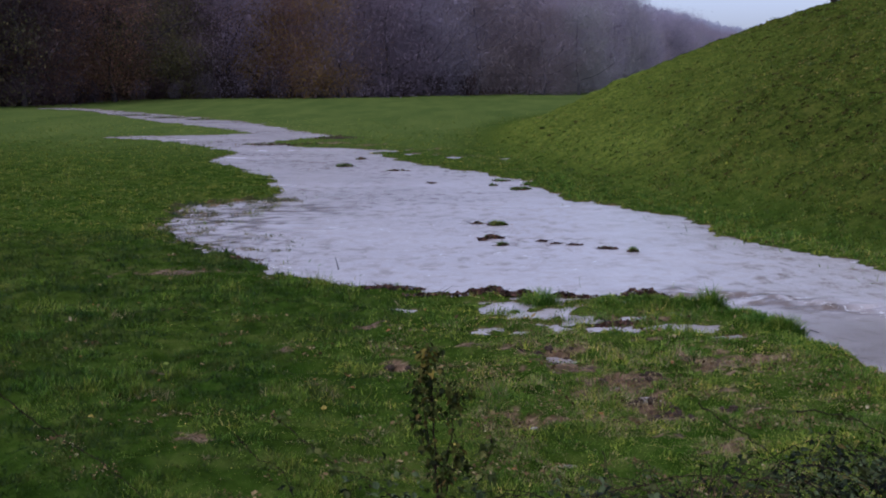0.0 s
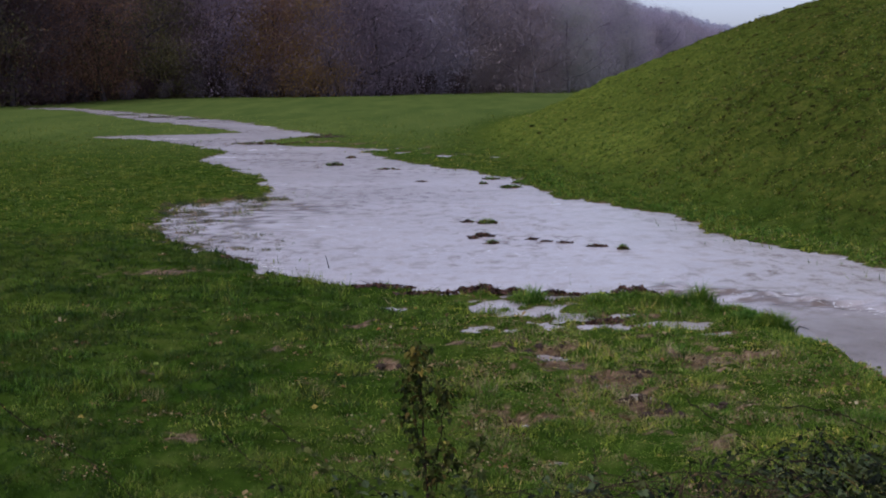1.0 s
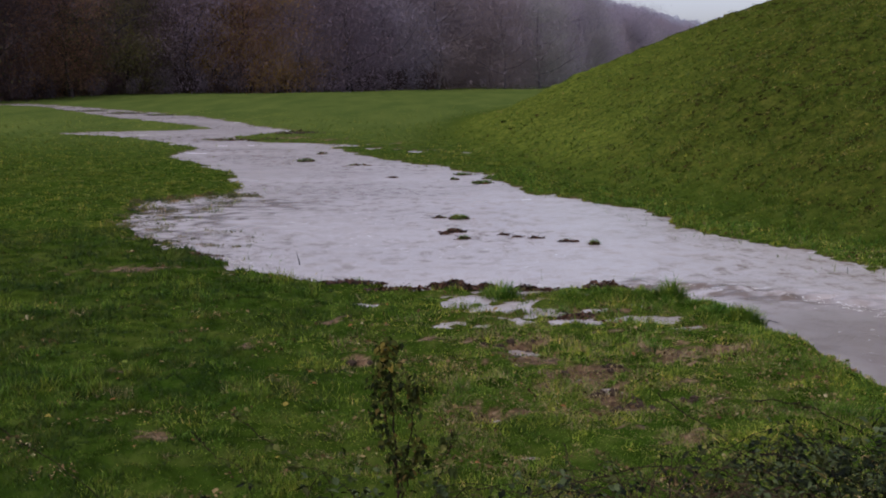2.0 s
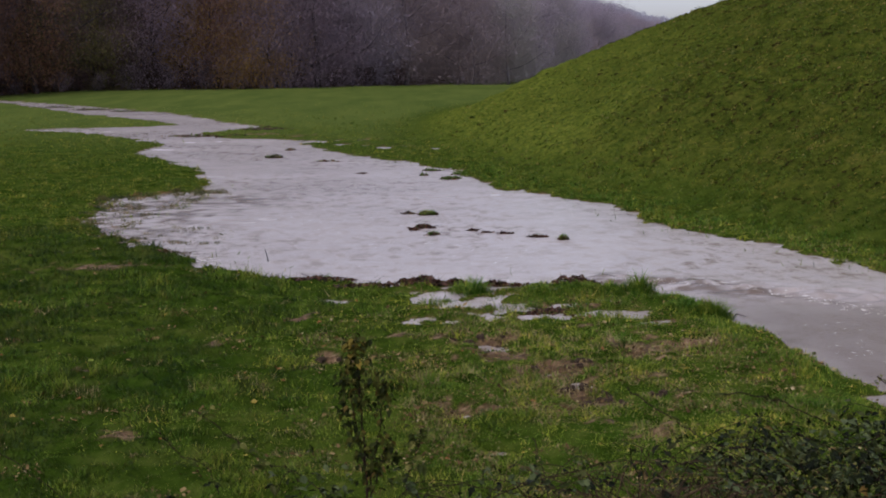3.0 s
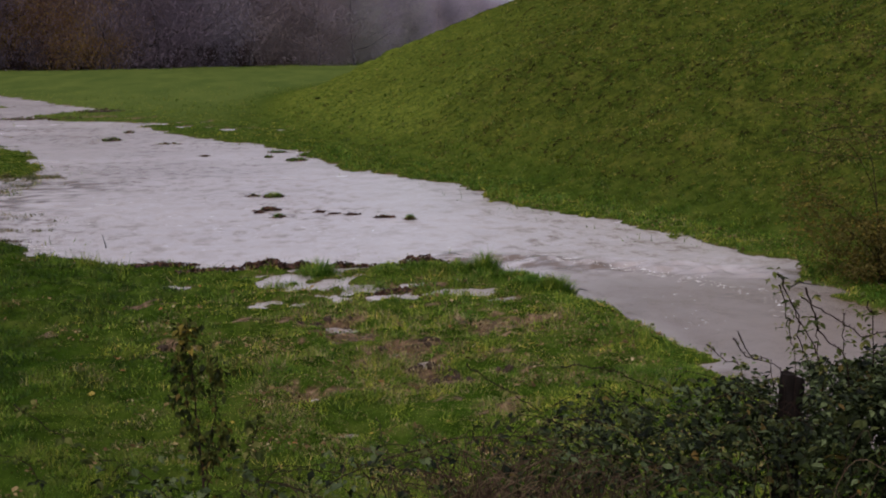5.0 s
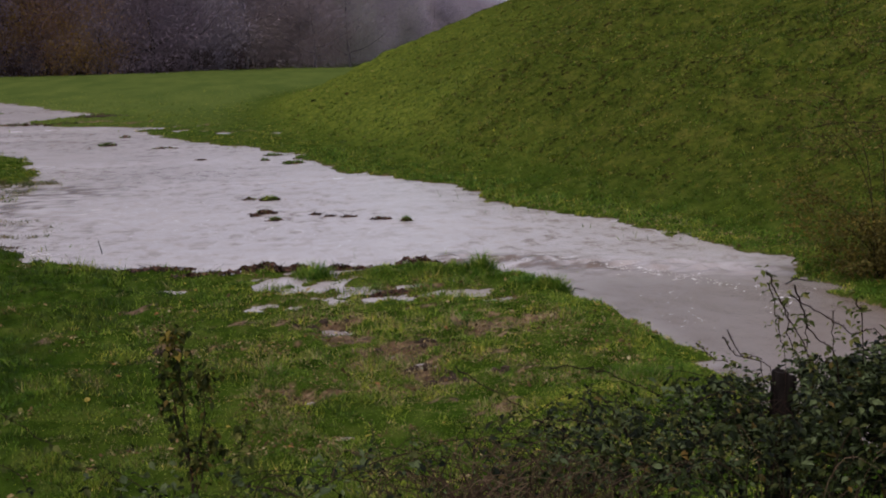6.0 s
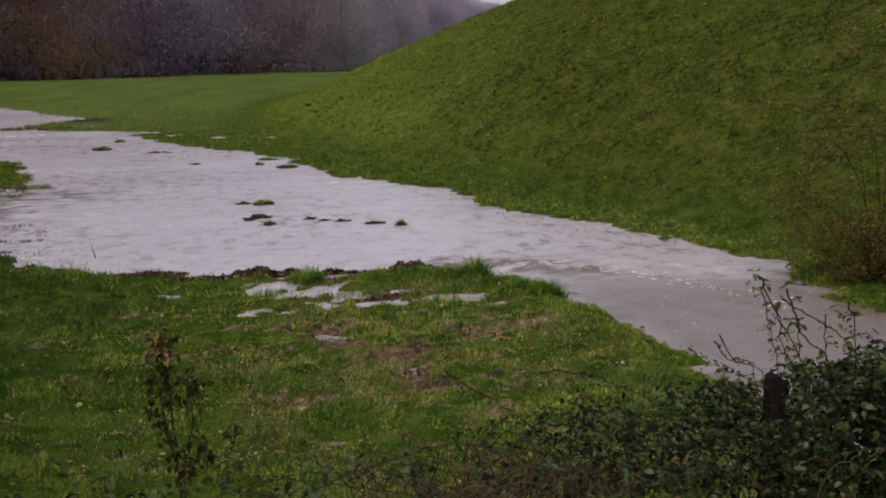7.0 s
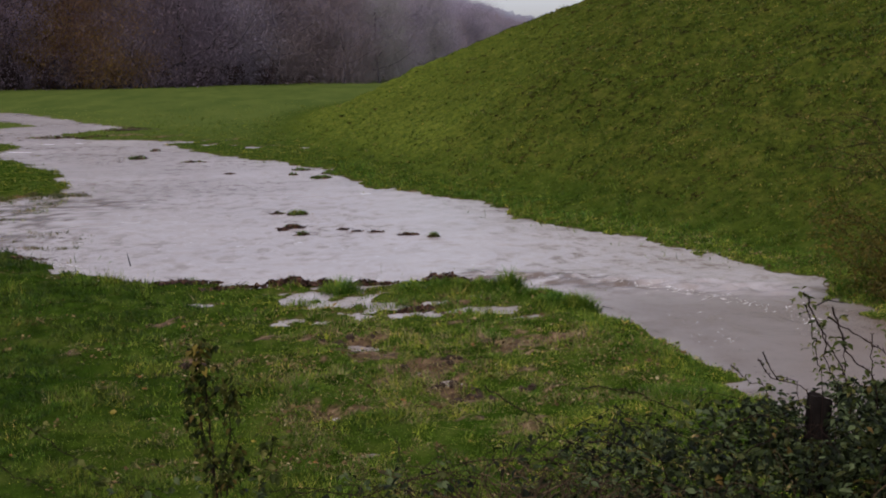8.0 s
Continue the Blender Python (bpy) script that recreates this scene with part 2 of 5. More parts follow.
def ground_material():
    mat, n, l, b = material("pasture_and_mud", 0.9, 0.0)
    # turf coloured darker than its blades, standing for the shade between them
    turf = ramp(n, l, noise_of(n, l, 2.2, 6), [(0.3, (0.014, 0.026, 0.003)), (0.5, (0.036, 0.060, 0.007)), (0.72, (0.080, 0.098, 0.018))])
    patch = ramp(n, l, noise_of(n, l, 0.17, 3), [(0.35, (0.75, 0.9, 0.7)), (0.65, (1.25, 1.1, 1.1))])
    turf = mix(n, l, 1.0, turf, patch, "MULTIPLY")
    hillside = ramp(n, l, noise_of(n, l, 1.5, 7, (1.2, 1.0, 1.4), 0.7), [(0.3, (0.050, 0.062, 0.009)), (0.5, (0.084, 0.106, 0.014)), (0.7, (0.122, 0.134, 0.022))])
    # rough olive-brown turf, its colour also darkened to stand for lens vignetting
    coarse = ramp(n, l, noise_of(n, l, 1.1, 7, (1.2, 1.0, 1.4), 0.7), [(0.3, (0.024, 0.032, 0.005)), (0.5, (0.046, 0.058, 0.008)), (0.7, (0.080, 0.080, 0.015))])
    slope = mix(n, l, attribute(n, "coarse"), hillside, coarse)
    steps = ramp(n, l, noise_of(n, l, 4.5, 6, (1.0, 0.8, 1.6), 0.7), [(0.34, (0.42, 0.52, 0.5)), (0.48, (0.95, 0.98, 0.95)), (0.66, (1.6, 1.42, 1.3))])
    turf = mix(n, l, attribute(n, "hill"), turf, mix(n, l, 1.0, slope, steps, "MULTIPLY"))
    field = ramp(n, l, noise_of(n, l, 0.35, 4, (1, 0.25, 1)), [(0.35, (0.068, 0.096, 0.020)), (0.65, (0.098, 0.124, 0.026))])
    turf = mix(n, l, attribute(n, "field"), turf, field)
    soil = ramp(n, l, noise_of(n, l, 7, 6), [(0.3, (0.026, 0.015, 0.008)), (0.46, (0.105, 0.062, 0.032)), (0.60, (0.19, 0.118, 0.062)), (0.75, (0.30, 0.205, 0.115))])
    colour = mix(n, l, attribute(n, "mud"), turf, soil)
    floor = ramp(n, l, noise_of(n, l, 0.9, 5), [(0.3, (0.09, 0.068, 0.052)), (0.7, (0.19, 0.135, 0.09))])
    colour = mix(n, l, attribute(n, "wood"), colour, floor)
    l.new(colour, b.inputs["Base Color"])
    l.new(ramp(n, l, attribute(n, "mud"), [(0.3, (0, 0, 0)), (0.9, (0.05, 0.05, 0.05))]), b.inputs["Specular IOR Level"])
    l.new(ramp(n, l, attribute(n, "mud"), [(0.3, (0.9, 0.9, 0.9)), (0.9, (0.5, 0.5, 0.5))]), b.inputs["Roughness"])
    bump(n, l, b, noise_of(n, l, 14, 6), 0.8, 0.04)
    return mat


def grass_material(name, dark, mid, dry, scale=0.9):
    mat, n, l, b = material(name, 0.5, 0.12)
    geo = n.new("ShaderNodeNewGeometry")
    single = ramp(n, l, geo.outputs["Random Per Island"], [(0.0, dark), (0.5, mid), (0.86, mid), (0.97, dry)])
    patch = ramp(n, l, noise_of(n, l, scale, 6, rough=0.7), [(0.33, (0.26, 0.42, 0.38)), (0.46, (0.85, 0.93, 0.9)), (0.56, (1.2, 1.1, 1.15)), (0.68, (2.3, 1.85, 1.8))])
    wide = ramp(n, l, noise_of(n, l, 1.0, 4), [(0.35, (0.62, 0.82, 0.75)), (0.5, (1, 1, 1)), (0.65, (1.35, 1.15, 1.25))])
    colour = mix(n, l, 1.0, mix(n, l, 1.0, single, patch, "MULTIPLY"), wide, "MULTIPLY")
    l.new(colour, b.inputs["Base Color"])
    thin = n.new("ShaderNodeBsdfTranslucent")
    l.new(colour, thin.inputs["Color"])
    both = n.new("ShaderNodeMixShader")
    both.inputs[0].default_value = 0.18
    l.new(b.outputs[0], both.inputs[1])
    l.new(thin.outputs[0], both.inputs[2])
    l.new(both.outputs[0], n["Material Output"].inputs["Surface"])
    return mat


def water_material():
    mat, n, l, b = material("silty_flood_water", 0.10, 0.5)
    b.inputs["IOR"].default_value = 1.333
    silt = ramp(n, l, noise_of(n, l, 2.4, 7, (0.8, 1.0, 1), 0.7), [(0.32, (0.415, 0.36, 0.325)), (0.50, (0.485, 0.43, 0.395)), (0.70, (0.43, 0.365, 0.32))])
    churned = ramp(n, l, noise_of(n, l, 0.16, 4, (1.0, 0.7, 1), 0.6), [(0.40, (0.15, 0.15, 0.15)), (0.58, (1, 1, 1))])
    streak = ramp(n, l, noise_of(n, l, 1.6, 9, (1.25, 0.9, 1), 0.74), [(0.50, (0, 0, 0)), (0.62, (0.9, 0.9, 0.9))])
    silt = mix(n, l, mix(n, l, 1.0, streak, churned, "MULTIPLY"), silt, (0.21, 0.15, 0.11))
    silt = mix(n, l, attribute(n, "silty"), silt, (0.165, 0.122, 0.092))
    l.new(silt, b.inputs["Base Color"])
    rough = ramp(n, l, noise_of(n, l, 0.25, 3, (0.5, 1, 1)), [(0.35, (0.16, 0.16, 0.16)), (0.7, (0.28, 0.28, 0.28))])
    l.new(rough, b.inputs["Roughness"])
    ripples = mix(n, l, 0.4, noise_of(n, l, 3.2, 7, (1.2, 0.9, 1), 0.7), noise_of(n, l, 13, 4, (1.1, 0.9, 1)))
    bump(n, l, b, ripples, 0.32, 0.05)
    return mat


def island_material(name, stops, rough=0.7, spec=0.25, through=0.25, patch=0.0, single=False, drift=0.0):
    """Leaves, twigs and litter: one tint for each loose piece."""
    mat, n, l, b = material(name, rough, spec)
    geo = n.new("ShaderNodeNewGeometry")
    source = n.new("ShaderNodeObjectInfo").outputs["Random"] if single else geo.outputs["Random Per Island"]
    colour = ramp(n, l, source, stops)
    if patch:
        info = n.new("ShaderNodeObjectInfo")
        tint = ramp(n, l, info.outputs["Random"], [(0.0, (1 - patch, 1 - patch, 1 - patch)), (1.0, (1 + patch, 1 + 0.8 * patch, 1 + patch))])
        colour = mix(n, l, 1.0, colour, tint, "MULTIPLY")
    if drift:
        slow = ramp(n, l, noise_of(n, l, 0.10, 3), [(0.35, (1 - drift, 1 - drift, 1 - 0.9 * drift)), (0.65, (1 + drift, 1 + 0.85 * drift, 1 + 0.5 * drift))])
        colour = mix(n, l, 1.0, colour, slow, "MULTIPLY")
    fine = ramp(n, l, noise_of(n, l, 30, 3), [(0.3, (0.8, 0.8, 0.8)), (0.7, (1.15, 1.15, 1.15))])
    colour = mix(n, l, 1.0, colour, fine, "MULTIPLY")
    l.new(colour, b.inputs["Base Color"])
    if through:
        thin = n.new("ShaderNodeBsdfTranslucent")
        l.new(colour, thin.inputs["Color"])
        both = n.new("ShaderNodeMixShader")
        both.inputs[0].default_value = through
        l.new(b.outputs[0], both.inputs[1])
        l.new(thin.outputs[0], both.inputs[2])
        l.new(both.outputs[0], n["Material Output"].inputs["Surface"])
    return mat


def bark_material(name, dark, light, scale=6):
    mat, n, l, b = material(name, 0.9, 0.05)
    l.new(ramp(n, l, noise_of(n, l, scale, 6, (1, 1, 0.25)), [(0.3, dark), (0.7, light)]), b.inputs["Base Color"])
    bump(n, l, b, noise_of(n, l, scale * 3, 5, (1, 1, 0.2)), 0.7, 0.02)
    return mat


M_GROUND = ground_material()
M_MEADOW = grass_material("meadow_grass_blades", (0.048, 0.072, 0.007), (0.138, 0.178, 0.016), (0.248, 0.225, 0.051), 4.0)
M_WORN = grass_material("worn_meadow_blades", (0.063, 0.090, 0.010), (0.238, 0.305, 0.029), (0.488, 0.384, 0.110), 3.4)
# lush green, darkened further: lens vignetting at the left put into the colour
M_DEEP = grass_material("lush_dimmed_meadow_blades", (0.013, 0.026, 0.003), (0.040, 0.067, 0.006), (0.112, 0.103, 0.024), 2.4)
M_TUFT = grass_material("meadow_tuft_blades", (0.035, 0.066, 0.007), (0.121, 0.187, 0.014), (0.234, 0.242, 0.047), 3.0)
M_HILL = grass_material("hill_grass_blades", (0.040, 0.063, 0.005), (0.098, 0.142, 0.011), (0.218, 0.185, 0.044), 2.4)
M_LUSH = grass_material("bank_grass_blades", (0.046, 0.090, 0.009), (0.100, 0.180, 0.017), (0.216, 0.252, 0.040), 4.0)
M_TUSSOCK = grass_material("tussock_blades", (0.036, 0.042, 0.007), (0.074, 0.078, 0.012), (0.18, 0.13, 0.045), 3.0)
# dark colour for bare soil and for the shadow under hill tufts
M_SOIL_SHADE = island_material("hill_soil_and_tuft_shade", [(0.0, (0.014, 0.014, 0.005)), (0.6, (0.030, 0.030, 0.007)), (1.0, (0.06, 0.046, 0.014))], 0.9, 0.0, 0.0)
M_STRAW = island_material("hill_straw", [(0.0, (0.080, 0.072, 0.013)), (0.7, (0.152, 0.140, 0.023)), (1.0, (0.240, 0.187, 0.063))], 0.9, 0.0, 0.1)
M_DROWNED = grass_material("drowned_blades", (0.06, 0.06, 0.02), (0.12, 0.11, 0.04), (0.22, 0.16, 0.09), 2.0)
M_WATER = water_material()
M_FOAM, fn, fl, fb = material("river_foam", 0.45, 0.4)
fl.new(ramp(fn, fl, noise_of(fn, fl, 25, 3), [(0.3, (0.52, 0.45, 0.37)), (0.7, (0.80, 0.76, 0.70))]), fb.inputs["Base Color"])
M_BARK = bark_material("dark_wet_bark", (0.029, 0.023, 0.023), (0.065, 0.055, 0.055))
# far bark, paled in its base colour to stand for haze
M_FAR_BARK = bark_material("haze_paled_bark", (0.085, 0.074, 0.085), (0.150, 0.130, 0.145))
M_TWIG = island_material("bare_twigs", [(0.0, (0.046, 0.036, 0.039)), (0.6, (0.089, 0.070, 0.073)), (1.0, (0.133, 0.099, 0.088))], 0.9, 0.0, 0.0, 0.2)
# twigs paled by distance class, ridge palest: haze put into the base colour
M_MID_TWIG = island_material("haze_tinted_brown_twigs", [(0.0, (0.134, 0.103, 0.116)), (0.6, (0.189, 0.144, 0.156)), (1.0, (0.252, 0.179, 0.167))], 0.9, 0.0, 0.0, 0.2)
M_FAR_TWIG = island_material("haze_paled_far_twigs", [(0.0, (0.236, 0.206, 0.263)), (0.6, (0.303, 0.263, 0.326)), (1.0, (0.361, 0.298, 0.330))], 0.9, 0.0, 0.0, 0.15, drift=0.18)
M_RIDGE = island_material("haze_paled_ridge_twigs", [(0.0, (0.40, 0.40, 0.46)), (1.0, (0.50, 0.49, 0.54))], 0.9, 0.0, 0.0)
M_DUSK = island_material("dull_brown_leaves", [(0.0, (0.089, 0.061, 0.062)), (0.6, (0.112, 0.076, 0.075)), (1.0, (0.142, 0.090, 0.082))], 0.9, 0.0, 0.45, 0.3)
M_RUSSET = island_material("russet_leaves", [(0.0, (0.142, 0.080, 0.060)), (0.6, (0.216, 0.122, 0.075)), (1.0, (0.317, 0.182, 0.089))], 0.9, 0.0, 0.45, 0.3)
M_GOLD = island_material("gold_leaves", [(0.0, (0.236, 0.155, 0.058)), (0.6, (0.389, 0.244, 0.068)), (1.0, (0.524, 0.338, 0.093))], 0.9, 0.0, 0.45, 0.3)
# middle and far leaves greyed and lightened, the haze being in their colour
M_MAUVE = island_material("haze_tinted_brown_leaves", [(0.0, (0.229, 0.181, 0.212)), (0.6, (0.261, 0.205, 0.233)), (1.0, (0.297, 0.227, 0.236))], 0.9, 0.0, 0.45, 0.25)
M_FAR_LEAF = island_material("haze_paled_leaves", [(0.0, (0.358, 0.310, 0.364)), (0.6, (0.390, 0.336, 0.387)), (1.0, (0.426, 0.358, 0.391))], 0.9, 0.0, 0.45, 0.16, drift=0.18)
M_FAR_RUSSET = island_material("haze_paled_russet_leaves", [(0.0, (0.342, 0.273, 0.274)), (0.6, (0.377, 0.296, 0.282)), (1.0, (0.404, 0.321, 0.289))], 0.9, 0.0, 0.45, 0.2)
M_FAR_OLIVE = island_material("haze_paled_olive_leaves", [(0.0, (0.333, 0.316, 0.302)), (0.6, (0.368, 0.345, 0.312)), (1.0, (0.398, 0.365, 0.309))], 0.9, 0.0, 0.45, 0.2)
M_OLIVE = island_material("olive_leaves", [(0.0, (0.086, 0.084, 0.042)), (0.6, (0.161, 0.147, 0.057)), (1.0, (0.246, 0.198, 0.072))], 0.8, 0.0, 0.25, 0.3)
M_SHRUB_GOLD = island_material("golden_shrub_leaves", [(0.0, (0.10, 0.072, 0.014)), (0.6, (0.16, 0.115, 0.020)), (1.0, (0.22, 0.155, 0.03))], 0.7, 0.05, 0.25)
M_SHRUB = island_material("yellowing_shrub_leaves", [(0.0, (0.060, 0.052, 0.016)), (0.6, (0.115, 0.095, 0.024)), (1.0, (0.17, 0.13, 0.035))], 0.7, 0.05, 0.25)
M_BRAMBLE = island_material("bramble_leaves", [(0.0, (0.004, 0.006, 0.002)), (0.4, (0.012, 0.017, 0.004)), (0.75, (0.030, 0.040, 0.009)), (0.95, (0.068, 0.072, 0.019)), (1.0, (0.130, 0.079, 0.018))], 0.5, 0.09, 0.15)
M_PALE = island_material("pale_bramble_leaves", [(0.0, (0.041, 0.059, 0.020)), (1.0, (0.115, 0.139, 0.053))], 0.5, 0.12, 0.25)
M_SAPLING = island_material("sapling_leaves", [(0.0, (0.012, 0.016, 0.004)), (0.5, (0.034, 0.043, 0.009)), (0.85, (0.079, 0.078, 0.014)), (1.0, (0.129, 0.078, 0.019))], 0.6, 0.06, 0.25, single=True)
M_TIP = island_material("yellowish_tip_leaves", [(0.0, (0.10, 0.085, 0.015)), (1.0, (0.24, 0.17, 0.03))], 0.6, 0.06, 0.3, single=True)
M_SPRIG = island_material("bramble_sprig_leaves", [(0.0, (0.038, 0.049, 0.011)), (0.6, (0.081, 0.096, 0.020)), (1.0, (0.182, 0.166, 0.046))], 0.6, 0.06, 0.25, single=True)
M_YELLOW = island_material("yellow_leaves", [(0.0, (0.30, 0.20, 0.02)), (0.7, (0.45, 0.35, 0.05)), (1.0, (0.50, 0.42, 0.14))], 0.55, 0.3, 0.25)
M_ORANGE = island_material("orange_leaves", [(0.0, (0.22, 0.08, 0.02)), (1.0, (0.40, 0.17, 0.04))], 0.55, 0.3, 0.25)
M_CANE = bark_material("dark_bramble_cane", (0.014, 0.009, 0.008), (0.045, 0.026, 0.018), 40)
M_DRY = island_material("dead_grass_blades", [(0.0, (0.10, 0.062, 0.028)), (0.4, (0.24, 0.18, 0.075)), (1.0, (0.42, 0.34, 0.17))], 0.8, 0.1, 0.15)
M_STALK = island_material("dead_brown_stalks", [(0.0, (0.029, 0.017, 0.010)), (0.6, (0.072, 0.044, 0.027)), (1.0, (0.156, 0.104, 0.058))], 0.8, 0.05, 0.0, single=True)
M_LITTER = island_material("wet_leaf_litter", [(0.0, (0.023, 0.011, 0.006)), (0.5, (0.066, 0.029, 0.015)), (0.85, (0.117, 0.053, 0.027)), (1.0, (0.202, 0.107, 0.052))], 0.6, 0.25, 0.1)
M_POST = bark_material("weathered_dark_timber", (0.008, 0.006, 0.005), (0.026, 0.020, 0.016), 25)
M_SOIL = bark_material("wet_dark_soil", (0.022, 0.015, 0.010), (0.085, 0.058, 0.040), 20)


# ---- mesh tools ----
rng = np.random.default_rng(7)


def mesh_object(name, verts, faces, mat, parent=None, label="", smooth_faces=False):
    """ONE mesh object from arrays: faces all of one size."""
    verts, faces = np.asarray(verts, np.float32), np.asarray(faces, np.int32)
    me = bpy.data.meshes.new(name)
    me.vertices.add(len(verts))
    me.vertices.foreach_set("co", verts.ravel())
    k = faces.shape[1]
    me.loops.add(faces.size)
    me.loops.foreach_set("vertex_index", faces.ravel())
    me.polygons.add(len(faces))
    me.polygons.foreach_set("loop_start", np.arange(0, faces.size, k, dtype=np.int32))
    me.polygons.foreach_set("use_smooth", np.full(len(faces), smooth_faces))
    me.update(calc_edges=True)
    me.materials.append(mat)
    ob = new(name, me)
    if parent is not None:
        ob.parent = parent
    if label:
        ob["label"] = label
    if name in STUFF_PARTS:
        ob["kind"] = "stuff"
    return ob


STUFF_PARTS = ("hill_tussocks", "leaf_litter", "twig_litter", "grass", "leaf_blade_mass", "foliage", "young_foliage", "tip_foliage", "turning_foliage", "crown", "leafage", "thorn")


def empty(name, at=(0, 0, 0), label="", category="", group="", kind=""):
    ob = new(name)
    ob.empty_display_size = 0.1
    ob.matrix_world = Matrix.Translation(at)
    return tagged(ob, label, category, group, kind)


def fill(name, shapes, mat, parent=None, label="", smooth_faces=False):
    """Joins (verts, faces) pairs into one part."""
    vs, fs, k = [], [], 0
    for v, f in shapes:
        vs.append(v)
        fs.append(np.asarray(f) + k)
        k += len(v)
    return mesh_object(name, np.vstack(vs), np.vstack(fs), mat, parent, label, smooth_faces)


def turns(yaw, pitch, roll):
    """Stacked rotation matrices Rz Rx Ry."""
    cz, sz, cx, sx, cy, sy = np.cos(yaw), np.sin(yaw), np.cos(pitch), np.sin(pitch), np.cos(roll), np.sin(roll)
    m = np.empty((len(yaw), 3, 3))
    m[:, 0] = np.stack([cz * cy - sz * sx * sy, -sz * cx, cz * sy + sz * sx * cy], 1)
    m[:, 1] = np.stack([sz * cy + cz * sx * sy, cz * cx, sz * sy - cz * sx * cy], 1)
    m[:, 2] = np.stack([-cx * sy, sx, cx * cy], 1)
    return m


def scatter(verts, faces, places, rot, size):
    """Copies of a small shape as one set of arrays. size: a number or a row of three for each."""
    n, k = len(places), len(verts)
    size = np.asarray(size, float)
    local = verts[None] * (size[:, None, None] if size.ndim == 1 else size[:, None, :])
    v = np.einsum("nij,nkj->nki", rot, local) + places[:, None]
    f = (np.asarray(faces)[None] + (np.arange(n) * k)[:, None, None]).reshape(-1, np.shape(faces)[1])
    return v.reshape(-1, 3), f


def tube(points, radii, sides=6):
    """A tapered round stem along the points."""
    p = np.asarray(points, float)
    d = np.gradient(p, axis=0)
    d /= np.linalg.norm(d, axis=1)[:, None] + 1e-9
    up = np.where(np.abs(d[:, 2:3]) > 0.9, [[1.0, 0, 0]], [[0, 0, 1.0]])
    a = np.cross(d, up)
    a /= np.linalg.norm(a, axis=1)[:, None] + 1e-9
    b = np.cross(d, a)
    ang = np.linspace(0, 2 * np.pi, sides, endpoint=False)
    r = np.asarray(radii, float)[:, None, None]
    v = p[:, None] + r * (a[:, None] * np.cos(ang)[None, :, None] + b[:, None] * np.sin(ang)[None, :, None])
    i, j = np.meshgrid(np.arange(len(p) - 1), np.arange(sides), indexing="ij")
    q, j2 = i * sides, (j + 1) % sides
    f = np.stack([q + j, q + j2, q + sides + j2, q + sides + j], -1).reshape(-1, 4)
    return v.reshape(-1, 3), f


LEAF_V = np.array([(0, 0, 0), (-0.21, 0.20, 0.05), (-0.30, 0.42, 0.08), (-0.15, 0.74, 0.02), (0, 1, -0.16), (0.15, 0.74, 0.02), (0.30, 0.42, 0.08), (0.21, 0.20, 0.05), (0, 0.42, -0.04)])
LEAF_F = [(8, i, i + 1) for i in range(7)] + [(8, 7, 0)]
BLADE_V = np.array([(-0.5, 0, 0), (0.5, 0, 0), (0.0, 0.35, 1.0)])
BLADE_F = [(0, 1, 2)]
LONG_BLADE_V = np.array([(-0.5, 0, 0), (0.5, 0, 0), (0.33, 0.10, 0.55), (-0.33, 0.10, 0.55), (0, 0.42, 1.0)])
LONG_BLADE_F = [(0, 1, 2), (0, 2, 3), (3, 2, 4)]
CHIP_V = np.array([(-0.5, -0.3, 0), (0.5, -0.2, 0.06), (0.35, 0.4, 0.0), (-0.4, 0.3, 0.08)])
CHIP_F = [(0, 1, 2), (0, 2, 3)]


def level(x, y):
    return float(height(np.array([x]), np.array([y]))[0])


# ---- ground ----
def fan_grid(rows, cols):
    yy, ss = np.meshgrid(rows, cols, indexing="ij")
    xx = ss * (np.abs(yy) + 14)
    r, c = yy.shape
    i, j = np.meshgrid(np.arange(r - 1), np.arange(c - 1), indexing="ij")
    q = i * c + j
    return xx, yy, np.stack([q, q + 1, q + c + 1, q + c], -1).reshape(-1, 4)


rows = np.concatenate([-np.geomspace(900, 6, 22), np.linspace(-4, 8.4, 40), np.geomspace(8.5, 75, 560), np.geomspace(75.4, 260, 120), np.geomspace(263, 2600, 90)])
side = np.geomspace(0.43, 4.5, 46)
cols = np.concatenate([-side[::-1][:-1], np.linspace(-0.42, 0.42, 300), side[1:]])
gx, gy, gf = fan_grid(rows, cols)
gz = height(gx, gy)
ground = mesh_object("ground", np.stack([gx, gy, gz], -1).reshape(-1, 3), gf, M_GROUND, smooth_faces=True)
tagged(ground, "green grazed pasture with wet muddy patches, rising into a grassy hill", "ground", kind="structure")
g_shore, g_hill = shore(gx, gy), hill_depth(gx, gy)


def coarse_dimmed_at(x, y):
    """1 on the rough olive-brown turf of the upper hill, darkened for vignetting, 0 on the lush green turf at its foot.
    """
    return smooth(0.10, 0.34, x / np.maximum(y, 8) + 0.05 * value_noise(x / 5, y / 6, 66) + 0.03 * value_noise(x / 1.5, y / 1.7, 67))


def mud_at(x, y, s, z):
    wet = smooth(0.015, -0.015, z) * (s < 4)
    worked = spots(x, y, MUD, 0.7)
    patch = worked * 1.08 + (0.35 + 0.65 * np.minimum(2 * worked, 1)) * (0.50 * value_noise(x * 4.5, y * 6, 18) + 0.50 * value_noise(x * 11, y * 13, 19) + 0.30 * value_noise(x * 23, y * 23, 27))
    return np.clip(np.maximum(smooth(0.36, 0.80, patch), wet), 0, 1)


